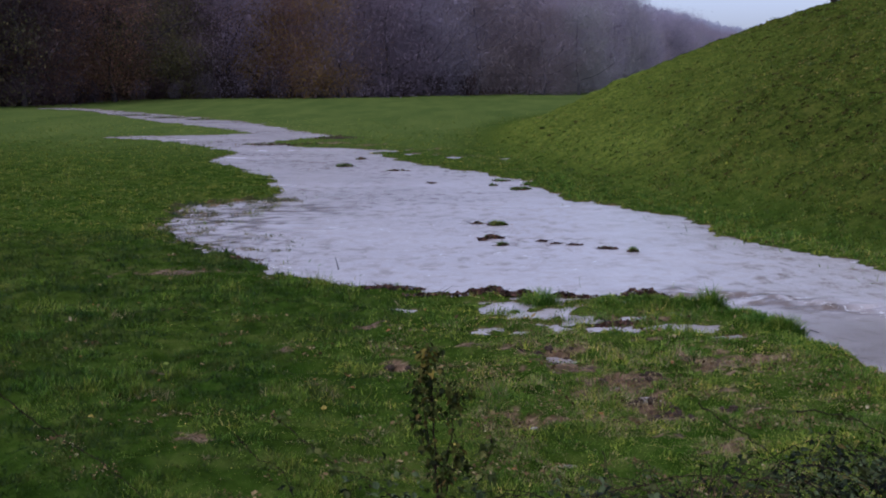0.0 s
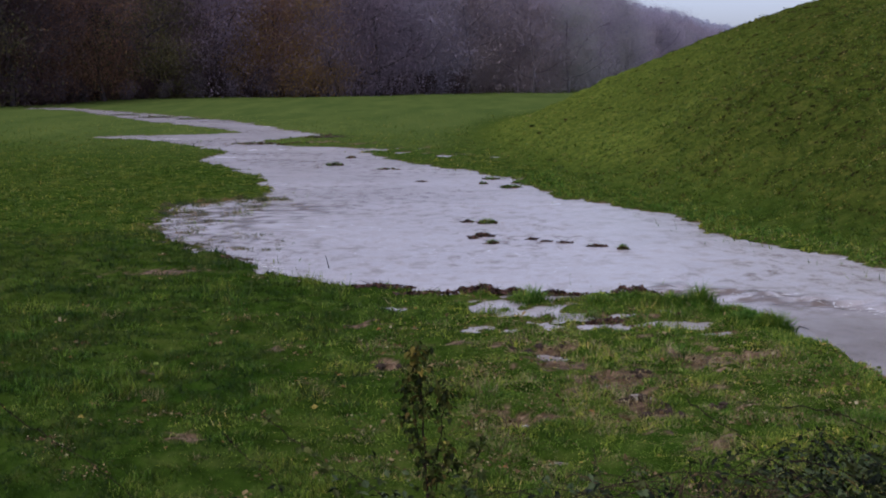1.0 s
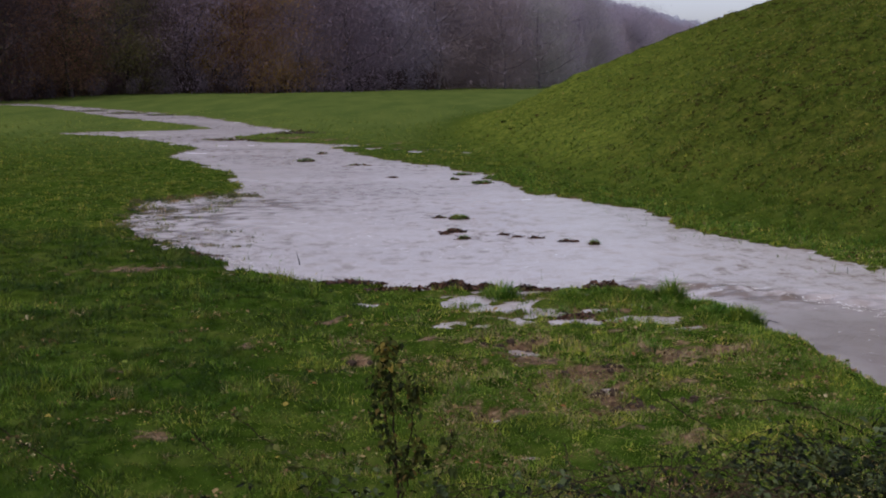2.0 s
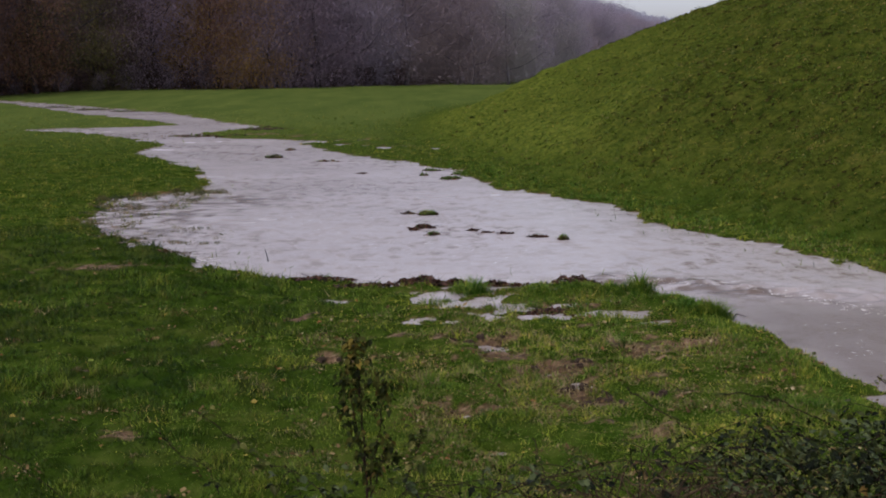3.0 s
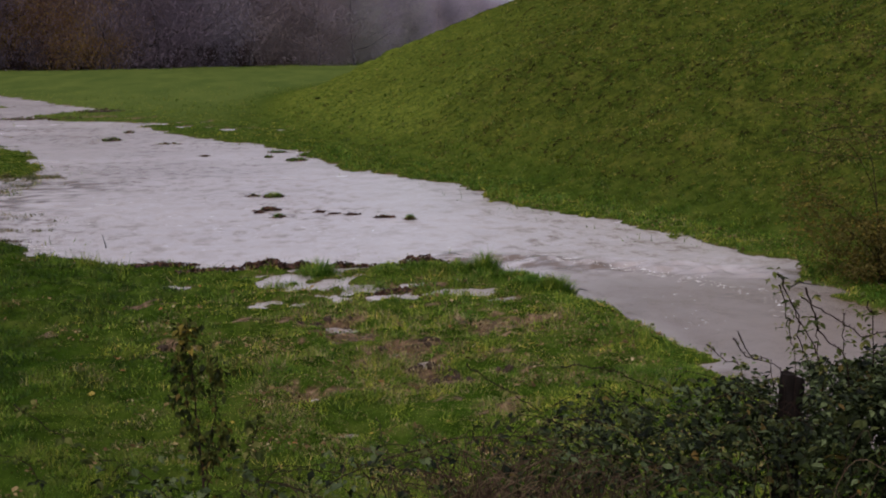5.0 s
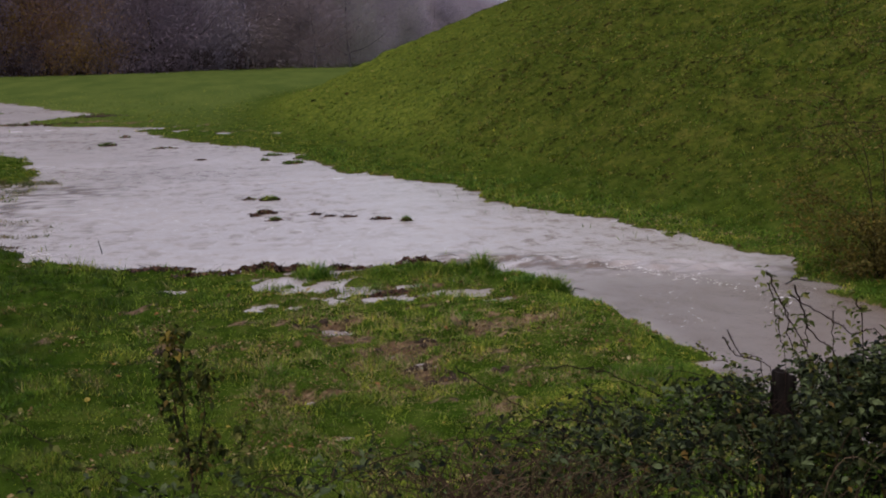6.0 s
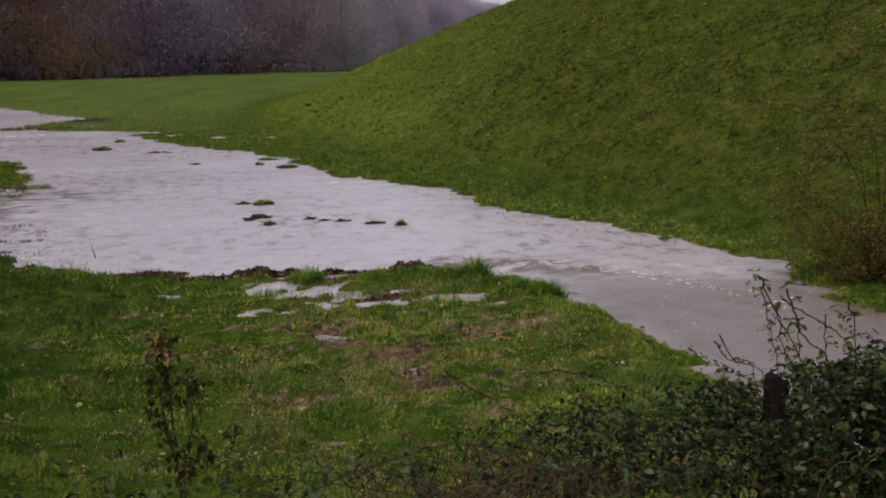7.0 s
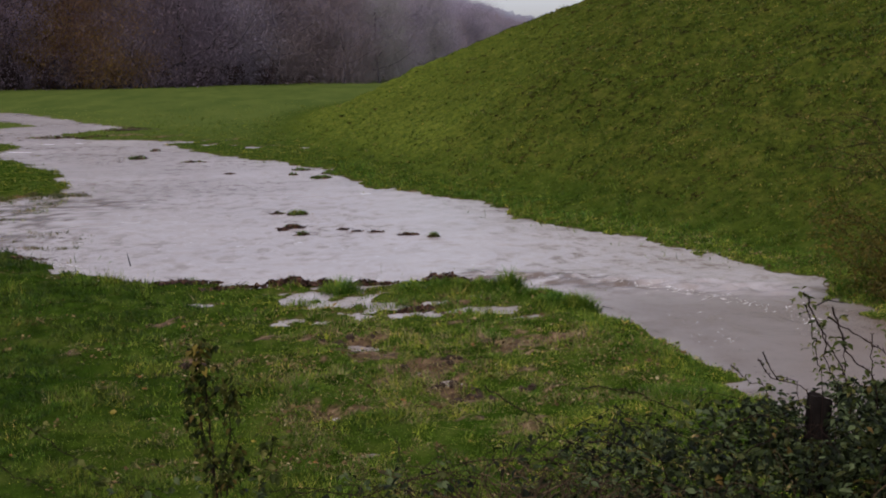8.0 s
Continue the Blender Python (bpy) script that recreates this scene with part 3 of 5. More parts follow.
for key, value in (("mud", mud_at(gx, gy, g_shore, gz)), ("hill", smooth(-0.5, 3, g_hill)), ("coarse", coarse_dimmed_at(gx, gy)),
                   ("field", smooth(38, 70, gy) * smooth(2, -2, g_hill)),
                   ("wood", np.where(inside(gx, gy, wood_ring), smooth(-0.5, 1, line_distance(gx, gy, wood_line)), 0) * (gy > 20) * (1 - smooth(0.062, 0.072, gx / np.maximum(gy, 1)) * smooth(0.145, 0.135, gx / np.maximum(gy, 1)) * (gy < 215)))):
    ground.data.attributes.new(key, "FLOAT", "POINT").data.foreach_set("value", np.asarray(value, np.float32).ravel())

# ---- water ----
wrows = np.concatenate([np.linspace(-18, 7.8, 60), np.geomspace(8, 115, 620)])
wcols = np.linspace(-0.40, 0.75, 420)
wx, wy, wf = fan_grid(wrows, wcols)
ws = shore(wx, wy)
rapid = np.exp(-((wy - 18.9 + 0.45 * (wx - 4.8)) / 0.55) ** 2) * smooth(3.6, 4.5, wx) * smooth(11, 8.5, wx)
wz = (0.006 * value_noise(wx * 2.0, wy * 1.5, 21) + 0.004 * value_noise(wx * 5, wy * 4, 22)) * smooth(0, 1.5, -ws)
wz = wz + rapid * (0.055 * value_noise(wx * 1.7, wy * 4.5, 23) + 0.05 * value_noise(wx * 4.2, wy * 7, 24))
keep = ((ws < 1.3 + 4 * (wy > 44) * (wy < 56) * (wx > -5)) | ((wy > 9) & (wy < 20) & (wx > -3) & (wx < 6.5)))
fk = keep.ravel()[wf].all(axis=1)
used = np.unique(wf[fk])
remap = np.full(wx.size, -1)
remap[used] = np.arange(len(used))
water = mesh_object("water", np.stack([wx, wy, wz], -1).reshape(-1, 3)[used], remap[wf[fk]], M_WATER, smooth_faces=True)
silty = np.clip(1.9 * rapid * np.clip(0.6 + 0.7 * value_noise(wx * 2.2, wy * 5, 52) + 0.8 * value_noise(wx * 5, wy * 12, 53), 0, 1) * smooth(7.6, 5.8, wx)
                + 1.5 * spots(wx, wy, [(-6.0, 28.0, 2.0, 3.4), (-4.2, 30.8, 1.6, 1.6)], 0.5) * np.clip(0.4 + value_noise(wx * 1.6, wy * 2.5, 54) + 0.9 * value_noise(wx * 4, wy * 5, 55), 0, 1)
                + 0.78 * smooth(19.2, 15.8, wy + 0.3 * (wx - 6)) * smooth(4.5, 6.5, wx)
                + 0.55 * np.exp(np.minimum(ws, 0) / 0.35) * np.clip(0.4 + value_noise(wx * 2, wy * 2, 56), 0, 1), 0, 1)
water.data.attributes.new("silty", "FLOAT", "POINT").data.foreach_set("value", silty.ravel()[used].astype(np.float32))
tagged(water, "wide pale brown flood water spilling over a pasture, rippled and streaked", "river", kind="structure")


# ---- grass ----
def sown(count, y0, y1, power, s0, s1, seed):
    """Places on the land, thinning with distance."""
    g = np.random.default_rng(seed)
    u = g.random(count)
    a = 1 - power
    y = (y0 ** a + u * (y1 ** a - y0 ** a)) ** (1 / a)
    x = g.uniform(s0, s1, count) * y
    return x, y, g


def grass_patch(name, count, y0, y1, power, s0, s1, seed, keep, tall, wide, mat, label, blade=(BLADE_V, BLADE_F), lean=0.5):
    x, y, g = sown(count, y0, y1, power, s0, s1, seed)
    s, hd = shore(x, y), hill_depth(x, y)
    z = height(x, y)
    ok = keep(x, y, z, s, hd, g)
    x, y, z, s = x[ok], y[ok], z[ok], s[ok]
    n = len(x)
    clump = 0.85 + 0.7 * value_noise(x * 1.7, y * 1.7, 31) + 0.95 * value_noise(x * 4.3, y * 4.3, 32)
    far = np.where(y < 30, (y / 12) ** 0.8, (30 / 12) ** 0.8 * (y / 30) ** 0.35)
    h = tall * np.clip(clump, 0.42, 2.2) * g.uniform(0.6, 1.35, n) * far
    w = wide * g.uniform(0.7, 1.3, n) * far
    rot = turns(g.uniform(0, 2 * np.pi, n), g.normal(0, lean, n), g.normal(0, lean * 0.6, n))
    v, f = scatter(blade[0], blade[1], np.stack([x, y, np.maximum(z, -0.02) - 0.006], 1), rot, np.stack([w, h, h], 1))
    return tagged(mesh_object(name, v, f, mat), label, "grass", kind="stuff")


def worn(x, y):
    """1 on the trodden yellowish turf, 0 on the lush deep green part, darkened further for vignetting."""
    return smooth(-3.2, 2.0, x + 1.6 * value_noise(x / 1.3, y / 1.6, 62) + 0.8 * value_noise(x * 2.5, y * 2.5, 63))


grass_patch("meadow_grass", 460000, 4.5, 26, 1.3, -0.52, 0.66, 41,
            lambda x, y, z, s, hd, g: (z > 0.005) & (hd < 0) & (g.random(len(x)) > 0.97 * mud_at(x, y, s, z)) & (g.random(len(x)) < worn(x, y)),
            0.054, 0.010, M_WORN, "short yellow-green trodden meadow grass, ragged and wet", lean=0.85)
grass_patch("lush_dimmed_meadow_grass", 460000, 4.5, 26, 1.3, -0.52, 0.66, 40,
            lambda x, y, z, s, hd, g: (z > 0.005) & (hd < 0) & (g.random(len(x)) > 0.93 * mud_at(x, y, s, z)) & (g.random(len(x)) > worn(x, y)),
            0.060, 0.010, M_DEEP, "lush deep green meadow grass, ragged and wet, darkened further for lens vignetting", lean=0.8)
grass_patch("meadow_grass_beyond", 230000, 24, 100, 1.6, -0.56, 0.3, 42,
            lambda x, y, z, s, hd, g: (z > 0.0) & (hd < 0.5) & (g.random(len(x)) > 0.8 * mud_at(x, y, s, z)) & (g.random(len(x)) > smooth(45, 98, y)),
            0.030, 0.013, M_MEADOW, "green pasture grass on the far flats beside the flood")
grass_patch("meadow_tufts", 150000, 8.4, 20, 1.3, -0.42, 0.5, 51,
            lambda x, y, z, s, hd, g: (z > 0.01) & (hd < 0) & (s > 0.3) & (value_noise(x * 1.5, y * 1.7, 64) + 0.8 * value_noise(x * 3.6, y * 4.0, 65) > 0.42) & (g.random(len(x)) > 0.9 * mud_at(x, y, s, z)),
            0.085, 0.010, M_TUFT, "longer bright green tufts in the wet meadow", (LONG_BLADE_V, LONG_BLADE_F), 0.6)
grass_patch("dead_grass", 160000, 8.6, 24, 1.3, -0.45, 0.6, 47,
            lambda x, y, z, s, hd, g: (z > 0.0) & (hd < 0) & (s > 0.6) & (value_noise(x * 1.4, y * 1.8, 37) + 0.6 * value_noise(x * 4, y * 4, 38) + 0.14 * np.minimum(x, 4.5) - 0.2 * (x < -1) + 0.7 * spots(x, y, MUD, 0.5) > 0.24),
            0.060, 0.009, M_DRY, "flattened straw-coloured dead grass among the green", lean=1.1)
def turf_flecks(name, count, seed, mat, size, label, drift):
    """Small flecks lying in the turf: green ones for wet glints and dark gaps, and dead scraps."""
    x, y, g = sown(count, 8.6, 26, 1.4, -0.5, 0.62, seed)
    s, hd, z = shore(x, y), hill_depth(x, y), height(x, y)
    ok = (z > 0.0) & (hd < 0) & (value_noise(x * 1.6, y * 2.0, seed) + 0.7 * value_noise(x * 4.5, y * 4.5, seed + 1) + drift * (np.minimum(x, 4.5) + 12 * spots(x, y, MUD, 0.5)) > 0.5)
    x, y, z = x[ok], y[ok], z[ok]
    n = len(x)
    p = np.stack([x, y, z + g.uniform(0.01, 0.05, n)], 1)
    v, f = scatter(CHIP_V, CHIP_F, p, turns(g.uniform(0, 6.28, n), g.normal(0.2, 0.5, n), g.normal(0, 0.5, n)), size * (y / 12) ** 0.6 * g.gamma(3, 0.33, n))
    return tagged(mesh_object(name, v, f, mat), label, "plants", kind="stuff")


# light and dark greens that paint wet highlights and shaded gaps as flecks
M_TURF_GLINT = island_material("turf_glint_flecks", [(0.0, (0.025, 0.045, 0.006)), (0.4, (0.075, 0.115, 0.012)), (0.75, (0.13, 0.175, 0.020)), (1.0, (0.18, 0.215, 0.04))], 0.6, 0.04, 0.2)
M_SCRAP = island_material("dead_turf_scraps", [(0.0, (0.06, 0.035, 0.015)), (0.5, (0.17, 0.105, 0.045)), (0.85, (0.30, 0.21, 0.09)), (1.0, (0.42, 0.34, 0.18))], 0.7, 0.03, 0.15)
turf_flecks("turf_glints", 90000, 91, M_TURF_GLINT, 0.015, "small light and dark green flecks standing for wet glints and gaps in the turf", 0.0)
turf_flecks("turf_scraps", 60000, 95, M_SCRAP, 0.022, "brown and straw-coloured scraps of dead leaf in the turf", 0.085)
grass_patch("hill_grass", 480000, 12, 85, 1.25, 0.02, 0.9, 43,
            lambda x, y, z, s, hd, g: (hd > -1.2) & (s > 0.05) & (z > 0.0) & (g.random(len(x)) < (0.75 + 0.5 * value_noise(x * 1.9, y * 1.7, 34)) * (1 - 0.85 * smooth(32, 70, y))),
            0.032, 0.020, M_HILL, "tussocky yellow-green grass covering a steep hillside", lean=1.0)
grass_patch("hill_tussocks", 330000, 12, 75, 1.2, 0.04, 0.9, 48,
            lambda x, y, z, s, hd, g: (hd > 0.5) & (0.8 * value_noise(x * 2.3, y * 2.0, 39) + 0.6 * value_noise(x * 5.2, y * 4.4, 40) + 0.4 * value_noise(x / 5, y / 5, 26) > 0.42 + 0.5 * smooth(30, 65, y)),
            0.030, 0.020, M_TUSSOCK, "coarse darker tussocks dotted over the hillside", lean=1.0)
def hill_chips(name, count, seed, mat, wide, deep, cut, label):
    """Chips on the little steps of the hillside: bare soil with tuft shadow, and dead tufts."""
    x, y, g = sown(count, 16, 72, 1.15, 0.04, 0.85, seed)
    hd = hill_depth(x, y)
    ok = (hd > 1.5) & (0.35 * value_noise(x / 4, y / 5, seed) + 0.8 * value_noise(x * 2.2, y * 1.9, seed + 1) + 0.4 * value_noise(x * 5, y * 4, seed + 2) > cut + 0.25 + 0.55 * (1 - coarse_dimmed_at(x, y)))
    x, y = x[ok], y[ok]
    n = len(x)
    z = height(x, y)
    slope = np.arctan2(height(x + 0.4, y) - z, 0.4)
    rot = turns(g.normal(0, 0.4, n), g.normal(0.35, 0.3, n), -slope + g.normal(0, 0.2, n))
    size = (y / 30) ** 0.7 * np.minimum(g.gamma(4, 0.27, n), 2.2)
    v, f = scatter(CHIP_V, CHIP_F, np.stack([x, y, z + 0.035], 1), rot, np.stack([wide * size, deep * size, size * 0.2], 1))
    return tagged(mesh_object(name, v, f, mat), label, "hillside", kind="stuff")


# dark chips drawn in place of tuft shadows, some as bare soil
hill_chips("hill_soil_and_shade", 50000, 83, M_SOIL_SHADE, 0.085, 0.040, 0.0, "dark chips standing for tuft shadow and bare soil on small steps of the hillside")
hill_chips("hill_dead_tufts", 36000, 87, M_STRAW, 0.055, 0.034, 0.05, "yellowed dead tufts on the hillside")
grass_patch("bank_grass", 60000, 9, 19.5, 1.2, 0.05, 0.62, 44,
            lambda x, y, z, s, hd, g: (z > 0.0) & (hd < 0) & (s > 0.02) & (s < 1.1 + 0.4 * value_noise(x * 2, y * 2, 35)) & (x > 3.3) & (x < 7.3) & ((x > 4.9) | (y > 16.9)),
            0.050, 0.011, M_LUSH, "taller lush green grass along the river bank", (LONG_BLADE_V, LONG_BLADE_F))
grass_patch("far_bank_grass", 60000, 12, 40, 1.2, 0.02, 0.85, 45,
            lambda x, y, z, s, hd, g: (z > -0.02) & (s > -0.05) & (s < 1.3) & (x > 2.5) & (hd > -2.5),
            0.065, 0.013, M_LUSH, "lush green grass fringing the water below the hill", (LONG_BLADE_V, LONG_BLADE_F))
grass_patch("drowned_grass", 60000, 17, 70, 1.3, -0.5, 0.5, 46,
            lambda x, y, z, s, hd, g: (s < 0.1) & (s > -1.3 - 1.5 * (x < -4.5) * (y < 33)) & (g.random(len(x)) < 0.12 + 0.6 * np.exp(s / 0.25) + 0.4 * (x < -4.5) * (y < 33)) & (value_noise(x * 2.2, y * 2.2, 36) + 0.5 * value_noise(x * 6, y * 6, 29) > 0.1),
            0.075, 0.010, M_MEADOW, "flattened grass standing out of the shallow flood margin", (LONG_BLADE_V, LONG_BLADE_F), 0.9)
grass_patch("bay_grass", 110000, 23.5, 33.5, 1.2, -0.31, -0.13, 50,
            lambda x, y, z, s, hd, g: (s < 0.1) & (s > -2.6) & (g.random(len(x)) < 0.75 * np.exp(s / 1.3)) & (value_noise(x * 1.8, y * 1.4, 57) + 0.7 * value_noise(x * 5, y * 4, 58) > -0.25),
            0.035, 0.012, M_DROWNED, "brown drowned grass lying in the shallow bay of the flood", (LONG_BLADE_V, LONG_BLADE_F), 1.0)
grass_patch("puddle_grass", 160000, 9.5, 19, 1.3, -0.15, 0.36, 49,
            lambda x, y, z, s, hd, g: (s > 0.1) & (z < 0.01) & (g.random(len(x)) < 0.8 * np.exp(z / 0.12)) & (value_noise(x * 3, y * 4, 30) + 0.6 * value_noise(x * 9, y * 10, 59) > -0.12),
            0.060, 0.010, M_MEADOW, "grass standing in the shallow meadow puddles", (LONG_BLADE_V, LONG_BLADE_F), 0.7)


# ---- woods ----
def branchy(height_m, spread, seed, levels=2, sides=5):
    """Trunk and limbs as tubes, and the places and directions of the twigs."""
    g = np.random.default_rng(seed)
    shapes, tips = [], []
    bend = g.normal(0, 0.03 * height_m, (6, 2)).cumsum(axis=0) * 0.5
    zs = np.linspace(0, height_m * 0.86, 6)
    spine = np.column_stack([bend[:, 0] - bend[0, 0], bend[:, 1] - bend[0, 1], zs])
    r0 = 0.016 * height_m
    shapes.append(tube(spine, np.linspace(r0, r0 * 0.22, 6) * np.array([1.35, 1, 1, 1, 1, 1]), sides))
    limbs = 13
    for k in range(limbs):
        t = 0.10 + 0.86 * (k + g.random()) / limbs
        i = min(int(t * 5), 4)
        base = spine[i] + (spine[i + 1] - spine[i]) * (t * 5 - i)
        ang = k * 2.4 + g.normal(0, 0.4)
        length = spread * (1.15 - 0.75 * t) * g.uniform(0.75, 1.2)
        out = np.array([math.cos(ang), math.sin(ang), 0])
        rise = g.uniform(0.35, 0.9)
        u = np.linspace(0, 1, 5)[:, None]
        pts = base + out * length * u + np.array([0, 0, 1.0]) * length * rise * u ** 1.4 + g.normal(0, 0.05 * length, (5, 3)) * u
        r = r0 * (0.5 - 0.3 * t)
        shapes.append(tube(pts, np.linspace(r, r * 0.25, 5), 4))
        for m in range(3):
            f = g.uniform(0.35, 0.95)
            j = min(int(f * 4), 3)
            b2 = pts[j] + (pts[j + 1] - pts[j]) * (f * 4 - j)
            d2 = out * g.uniform(0.2, 0.8) + g.normal(0, 0.5, 3) + np.array([0, 0, 0.5])
            d2 = d2 / np.linalg.norm(d2) * length * g.uniform(0.3, 0.5)
            p2 = b2 + d2 * u + g.normal(0, 0.04 * length, (5, 3)) * u
            shapes.append(tube(p2, np.linspace(r * 0.4, r * 0.12, 5), 3))
            tips.append((p2[2], d2))
            tips.append((p2[4], d2))
        tips.append((pts[4], out * length * 0.3))
        tips.append((pts[3], out * length * 0.3))
    tips.append((spine[-1], np.array([0, 0, 1.0])))
    return shapes, np.array([t[0] for t in tips]), np.array([t[1] for t in tips])


TWIG_V = np.array([(-0.5, 0, 0), (0.5, 0, 0), (0.15, 1, 0.1)])


def twigs_of(tips, count, length, width, spread, seed):
    g = np.random.default_rng(seed)
    p = tips[g.integers(0, len(tips), count)] + g.normal(0, spread, (count, 3)) * np.array([1, 1, 0.75])
    rot = turns(g.uniform(0, 6.28, count), g.normal(0.7, 0.5, count), g.uniform(0, 6.28, count))
    return scatter(TWIG_V, [(0, 1, 2)], p, rot, np.stack([width * g.uniform(0.6, 1.4, count), length * g.uniform(0.5, 1.4, count), np.full(count, length)], 1))


FLAKE_V, FLAKE_F = np.array([(-0.5, -0.3, 0), (0.5, -0.15, 0.06), (-0.05, 0.6, 0.03)]), [(0, 1, 2)]


def leaves_of(tips, count, size, spread, seed):
    g = np.random.default_rng(seed)
    picked = tips[g.permutation(len(tips))[: max(4, int(len(tips) * 0.75))]]
    p = picked[g.integers(0, len(picked), count)] + g.normal(0, spread, (count, 3)) * np.array([1, 1, 0.7])
    rot = turns(g.uniform(0, 6.28, count), g.normal(1.4, 0.4, count), g.normal(0, 0.5, count))
    k = size * g.uniform(0.5, 1.5, count)
    return scatter(FLAKE_V, FLAKE_F, p, rot, np.stack([0.8 * k, 1.2 * k, k], 1))


def tree(kind, h, spread, mats, flakes, seed, label):
    bark, twig, leaf = mats
    root = empty(kind, (0, 0, 0), label, "tree", "trees along the wood's edge")
    shapes, tips, _ = branchy(h, spread, seed)
    fill("trunk", shapes, bark, root)
    v, f = twigs_of(tips, 2600, 1.2, 0.026, 1.1, seed + 1)
    mesh_object("crown", v, f, twig, root)
    g = np.random.default_rng(seed + 3)
    a, r = g.uniform(0, 6.28, 60), spread * 0.75 * np.sqrt(g.random(60))
    low = np.stack([np.cos(a) * r, np.sin(a) * r, h * g.uniform(0.04, 0.42, 60)], 1)
    v, f = leaves_of(np.vstack([tips, low]), flakes * 5, 0.135, 1.35, seed + 2)
    mesh_object("leafage", v, f, leaf, root, "thin autumn leaves")
    return root


# three tints by distance; the paler two carry haze in their colours
DARK, MIDDLE, HAZED = (M_BARK, M_TWIG), (M_BARK, M_MID_TWIG), (M_FAR_BARK, M_FAR_TWIG)
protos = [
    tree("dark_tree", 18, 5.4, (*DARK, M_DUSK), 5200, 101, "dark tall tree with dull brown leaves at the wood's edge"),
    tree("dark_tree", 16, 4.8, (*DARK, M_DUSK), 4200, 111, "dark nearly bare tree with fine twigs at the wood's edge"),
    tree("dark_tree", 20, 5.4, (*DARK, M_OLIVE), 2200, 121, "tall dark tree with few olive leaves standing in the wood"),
    tree("brown_tree", 17, 5.0, (*MIDDLE, M_MAUVE), 5200, 131, "mauve-brown tree in the wood, its colours lifted to stand for haze"),
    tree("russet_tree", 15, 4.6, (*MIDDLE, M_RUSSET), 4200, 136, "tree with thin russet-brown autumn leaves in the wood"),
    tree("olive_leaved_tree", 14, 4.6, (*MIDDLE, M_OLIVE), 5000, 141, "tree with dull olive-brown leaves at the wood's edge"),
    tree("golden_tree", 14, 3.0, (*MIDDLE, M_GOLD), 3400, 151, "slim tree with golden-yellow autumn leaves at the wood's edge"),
    tree("grey_tree", 16, 5.4, (*HAZED, M_FAR_LEAF), 6000, 161, "distant tree, coloured pale grey-mauve to stand for haze"),
    tree("grey_tree", 14, 5.6, (*HAZED, M_FAR_LEAF), 5600, 171, "round-headed distant tree, coloured pale grey-mauve to stand for haze"),
    tree("misty_russet_tree", 14, 5.2, (*HAZED, M_FAR_RUSSET), 5600, 181, "distant tree with thin russet leaves, paled in colour to stand for haze"),
    tree("misty_olive_tree", 13, 5.2, (*HAZED, M_FAR_OLIVE), 5600, 191, "distant tree with olive leaves, paled in colour to stand for haze"),
]


def along(line, step):
    seg = np.linalg.norm(np.diff(line, axis=0), axis=1)
    total = np.concatenate([[0], seg.cumsum()])
    at = np.arange(0, total[-1], step)
    x, y = np.interp(at, total, line[:, 0]), np.interp(at, total, line[:, 1])
    dx, dy = np.gradient(x), np.gradient(y)
    n = np.hypot(dx, dy)
    return x, y, -dy / n, dx / n


wood_pick = random.Random(5)
fresh = set(range(len(protos)))
spots_for_trees = []
front = wood_line[(wood_line[:, 0] > -90) & (wood_line[:, 0] < 130)]
for row, (inset, step) in enumerate([(1.5, 4.6), (6, 5.2), (11, 5.6), (17, 6.4), (24, 7.4)]):
    x, y, nx, ny = along(front, step)
    for k in range(len(x)):
        if y[k] > 190 and k % 2:
            continue
        spots_for_trees.append((x[k] + nx[k] * inset + wood_pick.uniform(-2, 2), y[k] + ny[k] * inset + wood_pick.uniform(-2, 2), row))
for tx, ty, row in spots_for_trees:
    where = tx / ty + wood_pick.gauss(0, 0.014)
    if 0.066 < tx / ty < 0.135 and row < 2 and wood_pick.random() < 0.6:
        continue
    # further right, the tints paled for haze
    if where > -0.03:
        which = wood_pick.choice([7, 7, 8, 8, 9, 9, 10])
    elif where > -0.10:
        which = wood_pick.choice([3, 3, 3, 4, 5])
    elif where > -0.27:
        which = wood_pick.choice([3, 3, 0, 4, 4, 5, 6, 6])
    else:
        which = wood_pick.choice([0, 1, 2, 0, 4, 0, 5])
    grown = wood_pick.uniform(0.85, 1.15) * (1.12 if tx / ty < 0.172 else 0.84 if tx / ty < 0.20 else 1.08)
    m = pose(tx, ty, level(tx, ty) - 0.15, 0, 0, wood_pick.uniform(0, 360)) @ Matrix.Scale(grown, 4)
    if which in fresh:
        fresh.discard(which)
        protos[which].matrix_world = m
        protos[which].scale = m.to_scale()
    else:
        twin = copy_thing(protos[which], m)
        twin.matrix_basis = m


# single trees that stand out at the wood's edge
for tx, ty, which, grown in ((-16.4, 139.5, 6, 1.2), (-19.6, 139, 4, 1.1), (-13.6, 141, 6, 1.0), (-37, 123, 4, 1.0), (19.6, 156.5, 10, 1.05), (14.2, 154, 9, 0.95)):
    m = pose(tx, ty, level(tx, ty) - 0.15, 0, 0, wood_pick.uniform(0, 360)) @ Matrix.Scale(grown, 4)
    copy_thing(protos[which], m).matrix_basis = m


